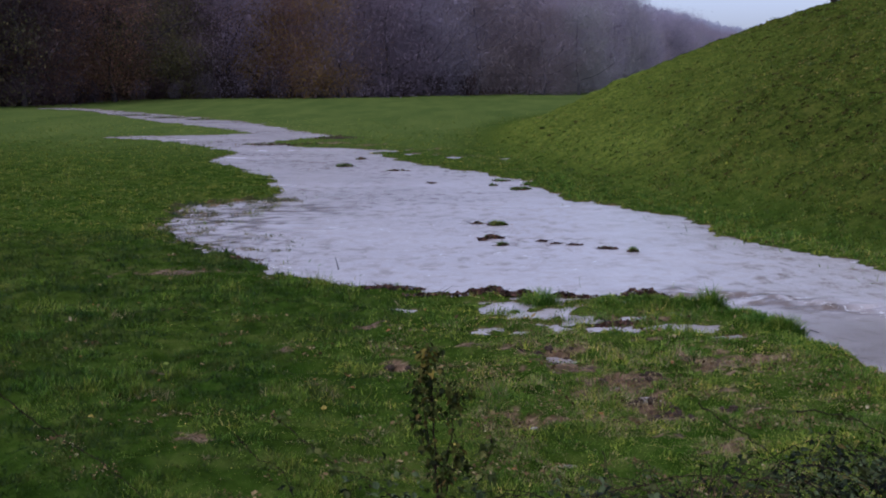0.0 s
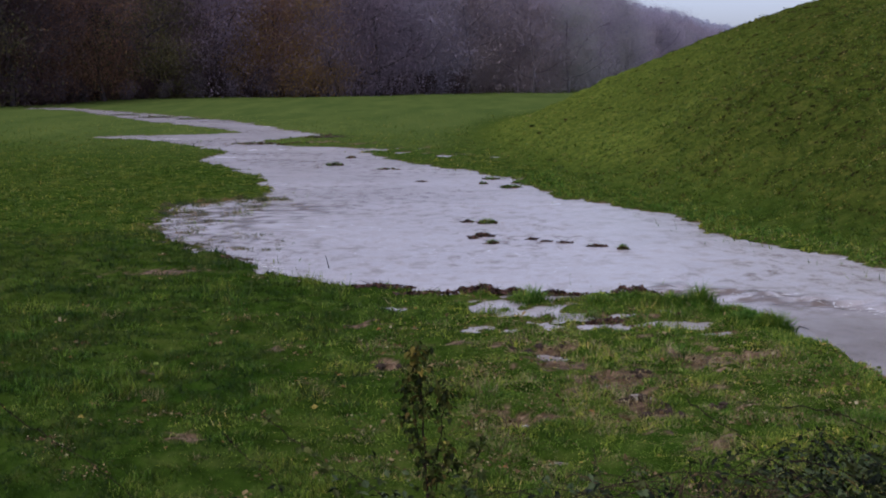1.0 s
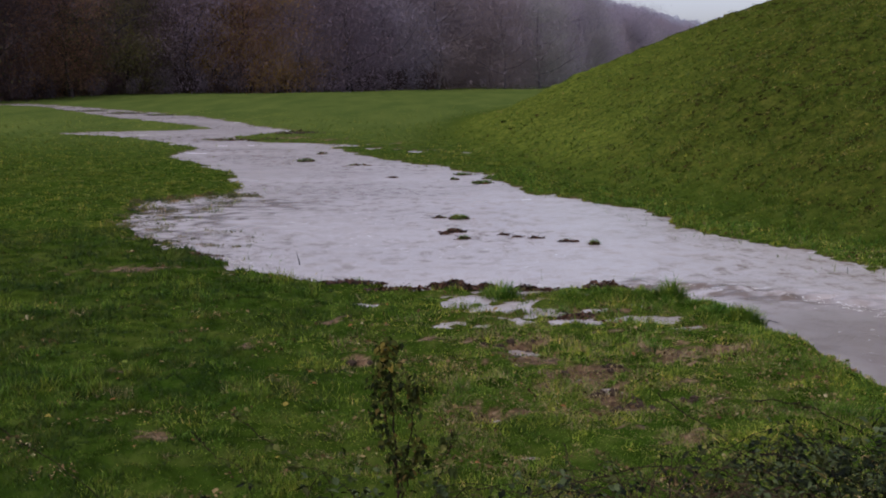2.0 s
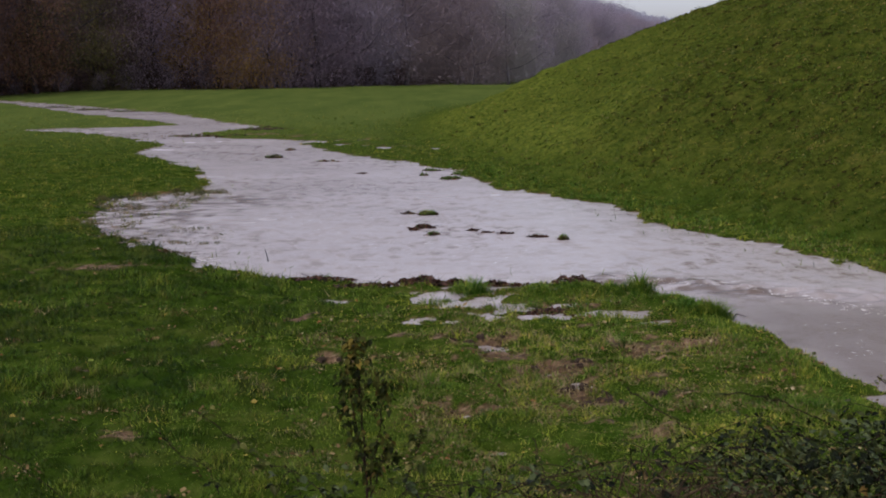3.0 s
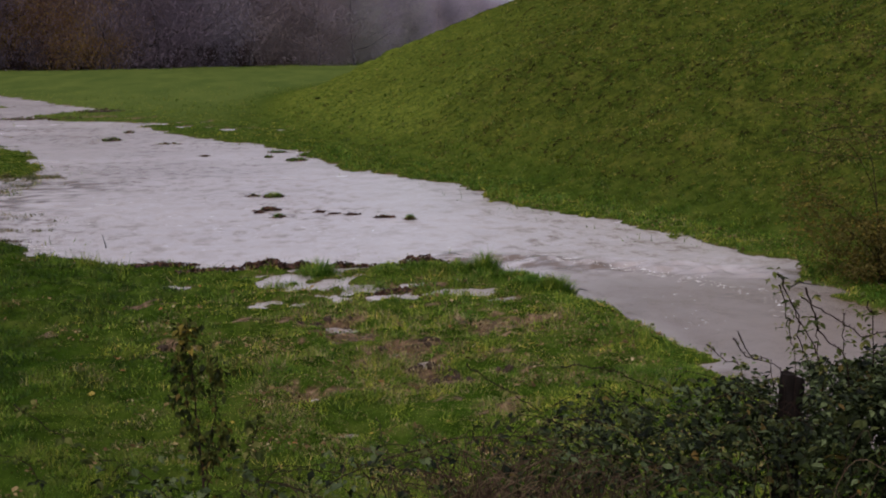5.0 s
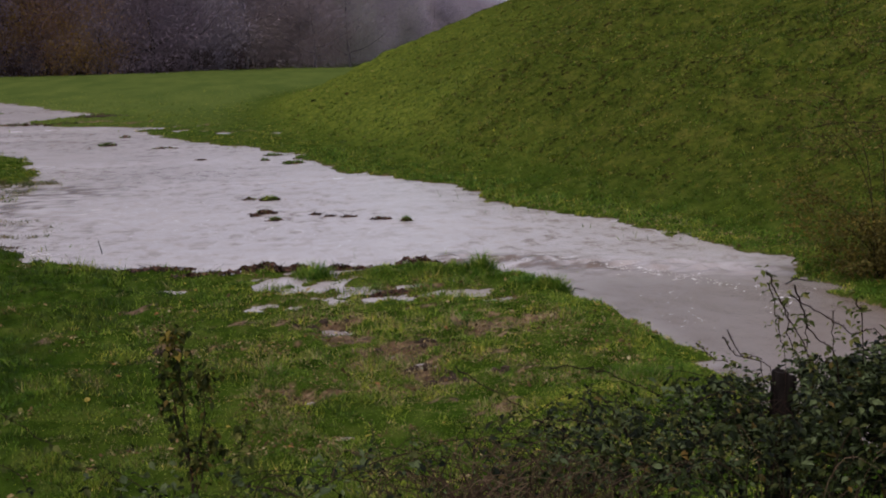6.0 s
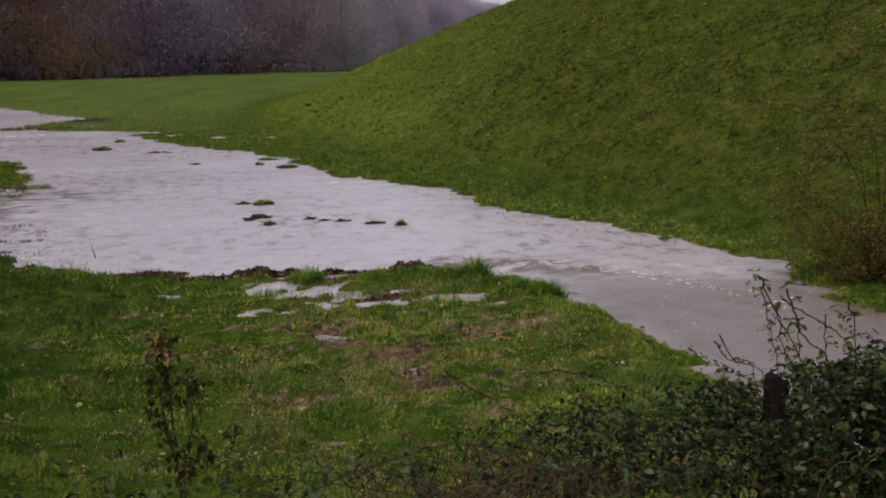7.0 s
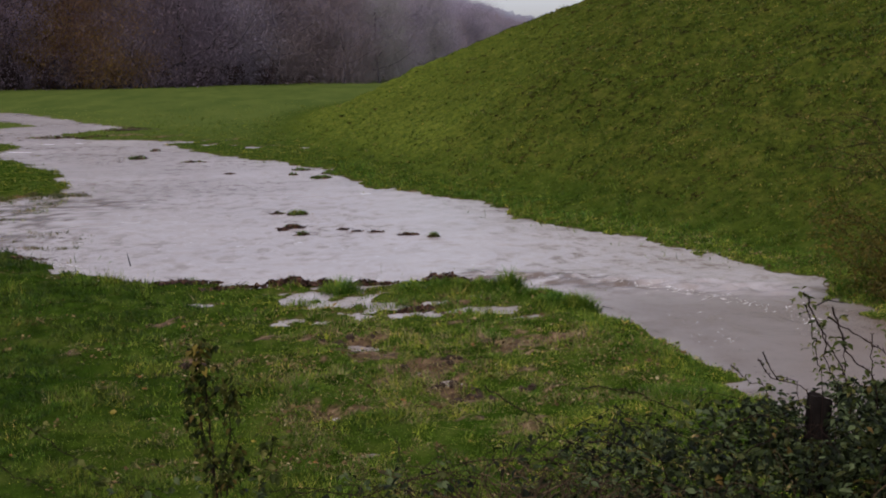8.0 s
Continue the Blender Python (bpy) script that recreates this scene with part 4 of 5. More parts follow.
def shrub_proto(name, seed, mat, label):
    root = empty(name, (0, 0, 0), label, "shrub", "shrubs along the wood's edge")
    g = np.random.default_rng(seed)
    shapes, tips = [], []
    for k in range(9):
        a = g.uniform(0, 6.28)
        end = np.array([math.cos(a) * g.uniform(0.3, 1.3), math.sin(a) * g.uniform(0.3, 1.3), g.uniform(1.2, 2.6)])
        u = np.linspace(0, 1, 4)[:, None]
        pts = end * u ** np.array([1.0, 1.0, 0.8])
        shapes.append(tube(pts, np.linspace(0.04, 0.012, 4), 4))
        tips += [pts[1], pts[2], pts[3]]
    fill("stem", shapes, M_BARK, root)
    v, f = twigs_of(np.array(tips), 500, 0.9, 0.05, 0.4, seed)
    mesh_object("crown", v, f, M_TWIG, root)
    v, f = leaves_of(np.array(tips), 2600, 0.13, 0.45, seed)
    mesh_object("foliage", v, f, mat, root)
    return root


shrubs = [shrub_proto("wood_edge_shrub", 201, M_DUSK, "low dark tangled shrub at the foot of the wood"),
          shrub_proto("wood_edge_shrub", 202, M_MAUVE, "low brown-leaved shrub at the foot of the wood")]
x, y, nx, ny = along(front, 2.4)
for k in range(len(x)):
    if y[k] > 165 or x[k] > 4:
        continue
    sx, sy = x[k] + wood_pick.uniform(-1, 1) - nx[k] * 0.2, y[k] + wood_pick.uniform(-1, 1) + ny[k] * 1.0
    m = pose(sx, sy, level(sx, sy) - 0.1, 0, 0, wood_pick.uniform(0, 360)) @ Matrix.Scale(wood_pick.uniform(0.7, 1.4), 4)
    if k < 2:
        shrubs[k].matrix_world = m
    else:
        copy_thing(shrubs[k % 2], m).matrix_basis = m


def wood_stuff(name, places, mat, label, seed, tall, twig_count, flake=0.03):
    g = np.random.default_rng(seed)
    shapes = []
    for x0, y0, z0 in places:
        h = tall * g.uniform(0.75, 1.2)
        stem = tube(np.array([(x0, y0, z0 - 0.3), (x0, y0, z0 + h * 0.8)]), [0.22, 0.05], 3)
        q = stem[1]
        shapes.append((stem[0], np.vstack([q[:, [0, 1, 2]], q[:, [0, 2, 3]]])))
        n = twig_count
        a, rr = g.uniform(0, 6.28, n), np.sqrt(g.random(n))
        zz = g.beta(2.2, 1.6, n)
        wide = h * 0.30 * np.sin(np.pi * np.clip(zz * 0.9 + 0.1, 0, 1)) ** 0.6
        p = np.stack([x0 + np.cos(a) * rr * wide, y0 + np.sin(a) * rr * wide, z0 + h * (0.18 + 0.82 * zz)], 1)
        rot = turns(g.uniform(0, 6.28, n), g.normal(1.4, 0.4, n), g.normal(0, 0.5, n))
        shapes.append(scatter(CHIP_V, CHIP_F, p, rot, np.stack([tall * flake * g.uniform(0.5, 1.4, n), tall * flake * 1.2 * g.uniform(0.5, 1.4, n), np.full(n, 0.4)], 1)))
    return tagged(fill(name, shapes, mat), label, "woodland", kind="stuff")


g = np.random.default_rng(77)
bx, by = g.uniform(-190, 150, 5200), g.uniform(100, 460, 5200)
bd = line_distance(bx, by, wood_line)
ok = inside(bx, by, wood_ring) & (bd > 27) & (bd < 150) & (np.abs(bx + 0.07 * by) < 0.46 * by)
bx, by, bd = bx[ok][:1150], by[ok][:1150], bd[ok][:1150]
bz = height(bx, by, False)
pick = g.random(len(bx))
# hillside woods split by bearing, paler tints to the right for haze
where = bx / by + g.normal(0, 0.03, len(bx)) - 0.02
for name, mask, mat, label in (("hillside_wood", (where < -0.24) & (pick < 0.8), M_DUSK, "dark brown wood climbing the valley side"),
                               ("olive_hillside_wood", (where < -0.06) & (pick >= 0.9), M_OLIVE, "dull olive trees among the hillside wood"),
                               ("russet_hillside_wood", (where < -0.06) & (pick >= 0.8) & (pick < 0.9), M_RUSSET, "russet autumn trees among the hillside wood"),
                               ("mauve_hillside_wood", (where >= -0.24) & (where < -0.06) & (pick < 0.8), M_MAUVE, "mauve-brown wood climbing the valley side, coloured lighter to stand for haze"),
                               ("misty_hillside_wood", (where >= -0.06) & (pick < 0.75), M_FAR_LEAF, "distant wood, coloured pale grey-mauve to stand for haze"),
                               ("faded_russet_wood", (where >= -0.06) & (pick >= 0.75), M_FAR_RUSSET, "distant russet trees, paled in colour to stand for haze")):
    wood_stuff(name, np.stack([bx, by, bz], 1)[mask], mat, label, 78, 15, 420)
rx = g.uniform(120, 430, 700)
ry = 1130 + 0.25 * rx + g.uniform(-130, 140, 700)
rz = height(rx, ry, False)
wood_stuff("ridge_wood", np.stack([rx, ry, rz], 1), M_RIDGE, "wood on the last ridge, coloured very pale to stand for haze", 79, 15, 140, 0.07)


# ---- along the river ----
def litter_heap(name, x, y, rx, ry, high, count, seed, label, blades=0, size=0.055, turn=0.0):
    """A low heap of wet leaves and twigs, some with grass growing through."""
    g = np.random.default_rng(seed)
    z0 = max(level(x, y), -0.01)
    root = empty(name, (x, y, z0), label, "flood debris", "flood debris in and beside the river")
    r, a = np.sqrt(g.random(count)) * (1 + 0.25 * g.normal(0, 1, count)), g.uniform(0, 6.28, count)
    px, py = np.cos(a) * r * rx, np.sin(a) * r * ry
    hump = np.clip(1 - r * r, 0, 1) * (0.65 + 0.5 * value_noise(px * 6 + x, py * 6 + y, 51))
    p = np.stack([px * math.cos(turn) - py * math.sin(turn), px * math.sin(turn) + py * math.cos(turn), high * hump * g.random(count) ** 0.5], 1)
    v, f = scatter(CHIP_V, CHIP_F, p, turns(g.uniform(0, 6.28, count), g.normal(0, 0.6, count), g.normal(0, 0.6, count)), size * g.uniform(0.5, 1.7, count))
    mesh_object("leaf_litter", v, f, M_LITTER, root)
    k = max(8, count // 16)
    pick = g.integers(0, count, k)
    v, f = scatter(TWIG_V, [(0, 1, 2)], p[pick] + (0, 0, 0.01), turns(g.uniform(0, 6.28, k), g.normal(0.15, 0.25, k), g.uniform(0, 6.28, k)),
                   np.stack([np.full(k, 0.012), g.uniform(0.1, 0.35, k), np.full(k, 0.1)], 1))
    mesh_object("twig_litter", v, f, M_BARK, root)
    if blades:
        pick = g.integers(0, count, blades)
        q = p[pick] * np.array([0.8, 0.8, 0.6])
        h = g.uniform(0.04, 0.15, blades) * (0.7 + high * 2)
        v, f = scatter(LONG_BLADE_V, LONG_BLADE_F, q, turns(g.uniform(0, 6.28, blades), g.normal(0, 0.45, blades), g.normal(0, 0.3, blades)), np.stack([np.full(blades, 0.016), h, h], 1))
        mesh_object("grass", v, f, M_LUSH, root)
    mound = bmesh.new()
    bmesh.ops.create_icosphere(mound, subdivisions=2, radius=1.0)
    for vert in mound.verts:
        c = vert.co
        w = 1 + 0.25 * noise.noise(c * 2 + Vector((x, y, 0)))
        bx, by = c.x * rx * 0.8 * w, c.y * ry * 0.8 * w
        vert.co = (bx * math.cos(turn) - by * math.sin(turn), bx * math.sin(turn) + by * math.cos(turn), c.z * high * 0.3 * w - 0.01)
    me = bpy.data.meshes.new("silt")
    mound.to_mesh(me)
    mound.free()
    me.materials.append(M_SOIL)
    new("silt", me).parent = root
    return root


for x, y, rx, ry, high, count, grow, turn in [
        (0.85, 18.78, 0.52, 0.16, 0.13, 420, 40, 0), (1.45, 18.85, 0.30, 0.12, 0.12, 200, 0, 0), (2.25, 18.72, 0.50, 0.13, 0.12, 330, 20, 0), (3.6, 18.72, 0.45, 0.2, 0.24, 420, 0, -0.1),
        (-1.0, 19.2, 0.6, 0.08, 0.05, 200, 0, -0.15), (-0.1, 18.45, 0.5, 0.08, 0.04, 160, 10, 0), (2.75, 16.6, 0.42, 0.16, 0.08, 240, 10, 0.1), (-4.3, 22.6, 0.6, 0.12, 0.07, 180, 0, -0.3)]:
    litter_heap("debris_heap", x, y, rx, ry, high, count, int(x * 100 + y * 7) % 9973, "dark heap of wet leaves and twigs stranded on the bank", grow, turn=turn)
for x, y, rx, ry, high, count, grow in [
        (1.40, 27.7, 0.42, 0.22, 0.13, 130, 150), (0.9, 27.9, 0.25, 0.12, 0.06, 60, 10), (1.2, 25.5, 0.36, 0.14, 0.09, 120, 20), (0.95, 25.2, 0.2, 0.1, 0.06, 60, 0), (1.36, 24.4, 0.22, 0.12, 0.08, 70, 60),
        (2.32, 25.0, 0.17, 0.09, 0.06, 60, 0), (2.62, 24.65, 0.15, 0.08, 0.05, 50, 0), (3.05, 24.5, 0.24, 0.07, 0.05, 60, 0), (3.7, 23.95, 0.3, 0.12, 0.07, 110, 10), (4.22, 23.55, 0.2, 0.13, 0.11, 60, 110),
        (-4.05, 44.6, 0.45, 0.35, 0.18, 120, 120), (-3.65, 48.2, 0.3, 0.3, 0.12, 70, 30), (-1.85, 42.7, 0.5, 0.25, 0.08, 90, 30), (-0.4, 38.0, 0.28, 0.2, 0.07, 70, 0),
        (2.6, 36.0, 0.5, 0.35, 0.13, 120, 180), (2.1, 38.8, 0.5, 0.3, 0.12, 110, 120), (1.75, 37.2, 0.22, 0.2, 0.1, 60, 40), (3.0, 37.4, 0.4, 0.2, 0.08, 60, 90), (-9.4, 57.6, 1.5, 0.8, 0.2, 260, 120), (-7.3, 56.8, 1.0, 0.5, 0.14, 120, 160),
        (-22.5, 89.0, 2.2, 0.9, 0.25, 160, 200), (-19.0, 85.5, 1.6, 0.8, 0.2, 120, 160), (-26.5, 93.5, 2.0, 0.8, 0.2, 140, 160), (-6.0, 61.5, 1.3, 0.7, 0.2, 140, 120)]:
    rx, ry = (rx * 0.75, ry * 0.8) if y < 40 else (rx, ry)
    litter_heap("stranded_turf" if grow > 50 else "stranded_litter", x, y, rx, ry, high, count, int(abs(x) * 100 + y * 7) % 9973,
                "grassy clod of turf standing out of the flood water" if grow > 50 else "dark clump of leaf litter caught in the flood water", grow * 2, 0.07)


def grass_tuft(x, y, wide, tall, blades, seed, label="bright green tuft of long grass on the flooded bank"):
    g = np.random.default_rng(seed)
    root = empty("grass_tuft", (x, y, max(level(x, y), 0) - 0.01), label, "grass", "grass tufts along the bank")
    r, a = np.sqrt(g.random(blades)) * wide, g.uniform(0, 6.28, blades)
    h = 0.45 * tall * g.uniform(0.45, 1.15, blades) * (1.1 - 0.6 * (r / wide) ** 2)
    p = np.stack([np.cos(a) * r, np.sin(a) * r * 0.7, np.zeros(blades)], 1)
    p[:, 2] = height(x + p[:, 0], y + p[:, 1]) - root.location.z
    rot = turns(a - np.pi / 2 + g.normal(0, 0.6, blades), -np.abs(g.normal(0.15, 0.3, blades)), g.normal(0, 0.15, blades))
    v, f = scatter(LONG_BLADE_V, LONG_BLADE_F, p, rot, np.stack([np.full(blades, 0.012), h, h], 1))
    mesh_object("leaf_blade_mass", v, f, M_LUSH, root)
    return root


for k, (x, y, wide, tall, blades) in enumerate([
        (1.68, 18.1, 0.36, 0.62, 520), (2.4, 17.05, 0.36, 0.2, 300), (3.1, 17.95, 0.5, 0.26, 420), (3.5, 17.85, 0.45, 0.24, 360), (3.95, 17.7, 0.5, 0.24, 420), (4.45, 17.45, 0.30, 0.62, 520),
        (4.75, 16.9, 0.4, 0.26, 360), (5.0, 16.4, 0.42, 0.28, 380), (5.25, 15.95, 0.28, 0.60, 520), (4.75, 16.2, 0.4, 0.22, 320), (0.55, 17.7, 0.4, 0.16, 260), (1.2, 17.3, 0.35, 0.15, 240), (3.3, 16.6, 0.3, 0.15, 200)]):
    grass_tuft(x, y, wide, tall, blades, 300 + k)


# foam: flecks along the rapids and where the water laps the bank
def flecks(seed):
    g = np.random.default_rng(seed)
    shapes = []
    for x0, y0, x1, y1, spread, count, size in [(4.6, 18.95, 6.3, 18.4, 0.12, 90, 0.08), (6.3, 18.5, 8.4, 15.4, 0.15, 130, 0.075), (6.4, 13.4, 7.0, 15.2, 0.28, 30, 0.05), (2.0, 18.95, 3.2, 18.95, 0.05, 30, 0.05),
                                                (-4.0, 22.4, -2.9, 21.0, 0.2, 90, 0.06), (-1, 24, 3, 22.5, 0.9, 60, 0.06), (8.2, 14.2, 8.7, 15.6, 0.22, 50, 0.06), (-2, 30, -0.5, 22, 1.1, 80, 0.05),
                                                (-6.6, 25.5, -6.9, 30.5, 0.35, 60, 0.05), (-1.5, 48.5, 2.5, 45.5, 0.5, 60, 0.14), (2.6, 39.6, 4.2, 34.4, 0.22, 80, 0.08)]:
        t = g.random(count)
        p = np.stack([x0 + (x1 - x0) * t + g.normal(0, spread, count), y0 + (y1 - y0) * t + g.normal(0, spread, count), np.full(count, 0.012)], 1)
        p[:, 2] += 0.02 * (spread < 0.18)
        shapes.append(scatter(CHIP_V, CHIP_F, p, turns(g.normal(0, 0.35, count), g.normal(0, 0.12, count), g.normal(0, 0.1, count)),
                              np.stack([size * g.gamma(1.6, 0.55, count), size * g.gamma(1.6, 0.15, count), np.full(count, size)], 1)))
    return tagged(fill("foam", shapes, M_FOAM), "white flecks of foam floating on the flood water", "foam", kind="stuff")


flecks(61)


def fallen_leaf(x, y, mat, size, seed, label):
    g = np.random.default_rng(seed)
    rot = turns(g.uniform(0, 6.28, 1), g.normal(0.1, 0.25, 1), g.normal(0, 0.25, 1))
    v, f = scatter(LEAF_V * np.array([1.25, 1, 1]), LEAF_F, np.zeros((1, 3)), rot, np.array([size]))
    ob = mesh_object("fallen_leaf", v, f, mat)
    ob.location = (x, y, level(x, y) + 0.035)
    return tagged(ob, label, "leaf", "leaves fallen on the meadow")


LEAF_PLACES = [(-1.84, 15.18, 0), (-3.89, 11.27, 0), (-1.32, 11.78, 0), (1.85, 11.85, 1), (-0.65, 14.19, 1), (-3.2, 16.28, 0), (-1.25, 10.09, 0), (3.97, 13.13, 0), (-6.82, 20.96, 1), (-3.32, 12.02, 1), (0.52, 15.74, 0),
               (-3.13, 11.07, 1), (-1.12, 12.44, 1), (-2.14, 12.9, 0), (4.41, 10.97, 0), (3.86, 12.88, 0), (0.7, 10.15, 1), (3.38, 12.31, 0), (-0.79, 15.81, 1), (1.41, 12.6, 1)]
leaf_pick = random.Random(12)
for k in range(46):
    yy = leaf_pick.uniform(9.8, 18)
    LEAF_PLACES.append((leaf_pick.uniform(-0.42, 0.36) * yy, yy, leaf_pick.choice([0, 1, 1])))
for k, (x, y, tint) in enumerate(LEAF_PLACES):
    fallen_leaf(x, y, (M_YELLOW, M_ORANGE)[tint], (0.085 if k < 20 else 0.055) * leaf_pick.uniform(0.8, 1.2), 400 + k,
                ("yellow fallen leaf lying on the wet grass", "orange-brown fallen leaf lying on the wet grass")[tint])


def soil_clod(x, y, r, seed):
    bm = bmesh.new()
    bmesh.ops.create_icosphere(bm, subdivisions=3, radius=1.0)
    for vert in bm.verts:
        c = vert.co.copy()
        w = 1 + 0.5 * noise.noise(c * 1.7 + Vector((seed, 0, 0))) + 0.35 * noise.noise(c * 5 + Vector((0, seed, 0)))
        vert.co = (c.x * r * w, c.y * r * 0.8 * w, max(c.z, -0.4) * r * 0.7 * w)
    me = bpy.data.meshes.new("soil_clod")
    bm.to_mesh(me)
    bm.free()
    me.materials.append(M_SOIL)
    ob = new("soil_clod", me)
    ob.location = (x, y, level(x, y) + 0.1 * r)
    ob.rotation_euler = (0, 0, seed * 2)
    return tagged(ob, "dark wet clod of churned soil in the trodden meadow", "soil", "churned soil in the meadow")


clod_pick = random.Random(31)
for cx, cy, wide, count in [(2.58, 11.85, 0.3, 16), (2.4, 12.2, 0.2, 7), (1.35, 14.75, 0.3, 9), (1.75, 14.68, 0.2, 5), (2.75, 13.35, 0.28, 8), (3.5, 12.15, 0.2, 4), (2.05, 13.1, 0.3, 6), (-0.6, 13.8, 0.15, 3)]:
    for k in range(count):
        soil_clod(cx + clod_pick.gauss(0, wide * 0.5), cy + clod_pick.gauss(0, wide * 0.35), clod_pick.uniform(0.025, 0.075), clod_pick.uniform(0, 50))

# a bare twig standing in the shallows, and drift sticks
for k, pts in enumerate([[(-2.1, 21.4, -0.2), (-2.12, 21.4, 0.05), (-2.17, 21.4, 0.26)], [(5.5, 16.05, -0.1), (5.62, 16.05, 0.06), (5.75, 16.0, 0.03)], [(9.0, 15.7, -0.05), (9.2, 15.6, 0.1), (9.45, 15.5, 0.06)]]):
    v, f = tube(np.array(pts), [0.014, 0.012, 0.006], 5)
    tagged(mesh_object("drift_stick", v, f, M_BARK), "thin dark bare stick caught in the flood water", "stick", "sticks in the water")


# ---- the hedge in front of the camera ----
def leaf_sprays(places, per, size, spread, g, tilt=-0.25):
    """Compound leaves: some leaflets round each place."""
    n = len(places)
    yaw = np.repeat(g.uniform(0, 6.28, n), per) + np.tile(np.linspace(-1.1, 1.1, per), n)
    pitch, roll = g.normal(tilt, 0.45, n * per), g.normal(0, 0.45, n * per)
    p = np.repeat(places, per, axis=0) + g.normal(0, spread, (n * per, 3))
    sz = size * np.repeat(g.uniform(0.6, 1.3, n), per) * g.uniform(0.85, 1.15, n * per)
    return scatter(LEAF_V, LEAF_F, p, turns(yaw, pitch, roll), sz)


leaf_mesh = bpy.data.meshes.new("leaf")
leaf_mesh.from_pydata([tuple(v) for v in LEAF_V], [], LEAF_F)


def leaf_parts(root, places, per, size, spread, g, mat, tilt=-0.25):
    """Leaves that can be told apart: an object each, on one shared mesh."""
    if not leaf_mesh.materials:
        leaf_mesh.materials.append(mat)
    for p in places:
        yaw, k = g.uniform(0, 6.28), size * g.uniform(0.6, 1.3)
        for turn in np.linspace(-1.1, 1.1, per):
            ob = new("leaf", leaf_mesh)
            ob.parent = root
            q = p + g.normal(0, spread, 3)
            ob.matrix_basis = Matrix.LocRotScale(Vector(q), Euler((g.normal(tilt, 0.45), g.normal(0, 0.45), yaw + turn), "YXZ"), Vector((k, k, k)))
            ob.material_slots[0].link = "OBJECT"
            ob.material_slots[0].material = mat


def cane_line(pts, seed, steps=7):
    g = np.random.default_rng(seed)
    line = curve_through(pts, steps)
    return line + g.normal(0, 0.004, line.shape)


def cane_part(line, r, root, thorny=True, seed=0):
    g = np.random.default_rng(seed)
    shapes = [tube(line, np.linspace(r, r * 0.35, len(line)), 6)]
    ob = fill("cane", shapes, M_CANE, root)
    if thorny:
        n = len(line) * 2
        p = line[g.integers(0, len(line), n)]
        v, f = scatter(BLADE_V, BLADE_F, p, turns(g.uniform(0, 6.28, n), g.uniform(-1.6, 1.6, n), g.normal(0, 0.5, n)), np.stack([np.full(n, 0.006), np.full(n, 0.012), np.full(n, 0.016)], 1))
        mesh_object("thorn", v, f, M_CANE, ob)
    return ob


TOP_X = [-2.4, -1.2, -0.6, 0.0, 0.4, 0.75, 1.3, 2.0, 2.4, 2.62, 2.85, 3.05, 3.4, 4.2]
TOP_Z = [1.90, 2.05, 2.20, 2.22, 2.18, 2.16, 2.22, 2.36, 2.42, 2.34, 2.31, 2.32, 2.38, 2.46]


def hedge_top(x, y):
    return np.interp(x, TOP_X, TOP_Z) - 0.34 * (y - 4.5) + 0.07 * value_noise(x * 4, y * 4, 71) + 0.05 * value_noise(x * 11, y * 9, 72)


def bramble(x0, x1, count, canes, seed, label):
    g = np.random.default_rng(seed)
    mid = 0.5 * (x0 + x1)
    root = empty("bramble_bush", (mid, 5.0, level(mid, 5.0)), label, "bramble", "bramble bushes in the hedge")
    shift = -np.array([mid, 5.0, level(mid, 5.0)])
    x, y = g.uniform(x0 - 0.1, x1 + 0.1, count), 4.05 + 1.7 * g.random(count) ** 1.3
    floor = height(x, y, False)
    z = hedge_top(x, y) + 0.10 - g.gamma(3.0 - 1.4 * smooth(2.5, 3.1, x), 0.15, count) * (1.3 - 0.5 * smooth(0.8, 2.6, x))
    deep = (g.random(count) < 0.3 + 0.25 * smooth(2.9, 3.4, x)) & (x > 1.5)
    z = np.where(deep, floor + (hedge_top(x, y) - floor) * g.random(count), z)
    ok = (z > floor + 0.05) & ~((np.abs(x - 0.12 - 0.571 * y) < 0.10) & (z > 3.96 - 0.395 * y) & (y < 5.45))
    gap = value_noise(x * 5.5, z * 6.5, seed) + 0.6 * value_noise(y * 7 + 40, z * 9, seed + 1)
    ok &= gap > -0.02 - 0.9 * smooth(2.6, 3.0, x) * (z < hedge_top(x, y) - 0.12)
    p = np.stack([x, y, z], 1)[ok] + shift
    pale = g.random(len(p)) < (0.5 if x1 < 1 else 0.3)
    v, f = leaf_sprays(p[~pale], 3, 0.046, 0.018, g)
    mesh_object("foliage", v, f, M_BRAMBLE, root)
    v, f = leaf_sprays(p[pale], 3, 0.041, 0.018, g)
    mesh_object("young_foliage", v, f, M_PALE, root, "paler grey-green leaves")
    for k in range(canes):
        bx, by = g.uniform(x0, x1), g.uniform(4.4, 5.6)
        ex, ey = bx + g.normal(0, 0.45), by + g.normal(0, 0.3)
        zb, zt = level(bx, by), float(hedge_top(np.array([ex]), np.array([ey]))[0]) + g.uniform(-0.1, 0.06)
        line = cane_line([(bx, by, zb), (bx + 0.2 * (ex - bx), by, zb + 0.7 * (zt - zb)), (ex, ey, zt), (ex + 0.4 * (ex - bx), ey - 0.1, zt - 0.12)], seed + k) + shift
        cane_part(line, 0.0034, root, False)
    return root


bramble(-2.3, -0.3, 420, 2, 501, "straggling bramble with sparse dark leaves on the bank")
bramble(-0.3, 0.75, 800, 5, 502, "low bramble with grey-green leaves on the bank")
bramble(0.75, 1.7, 720, 16, 503, "dense dark green bramble bush in the hedge")
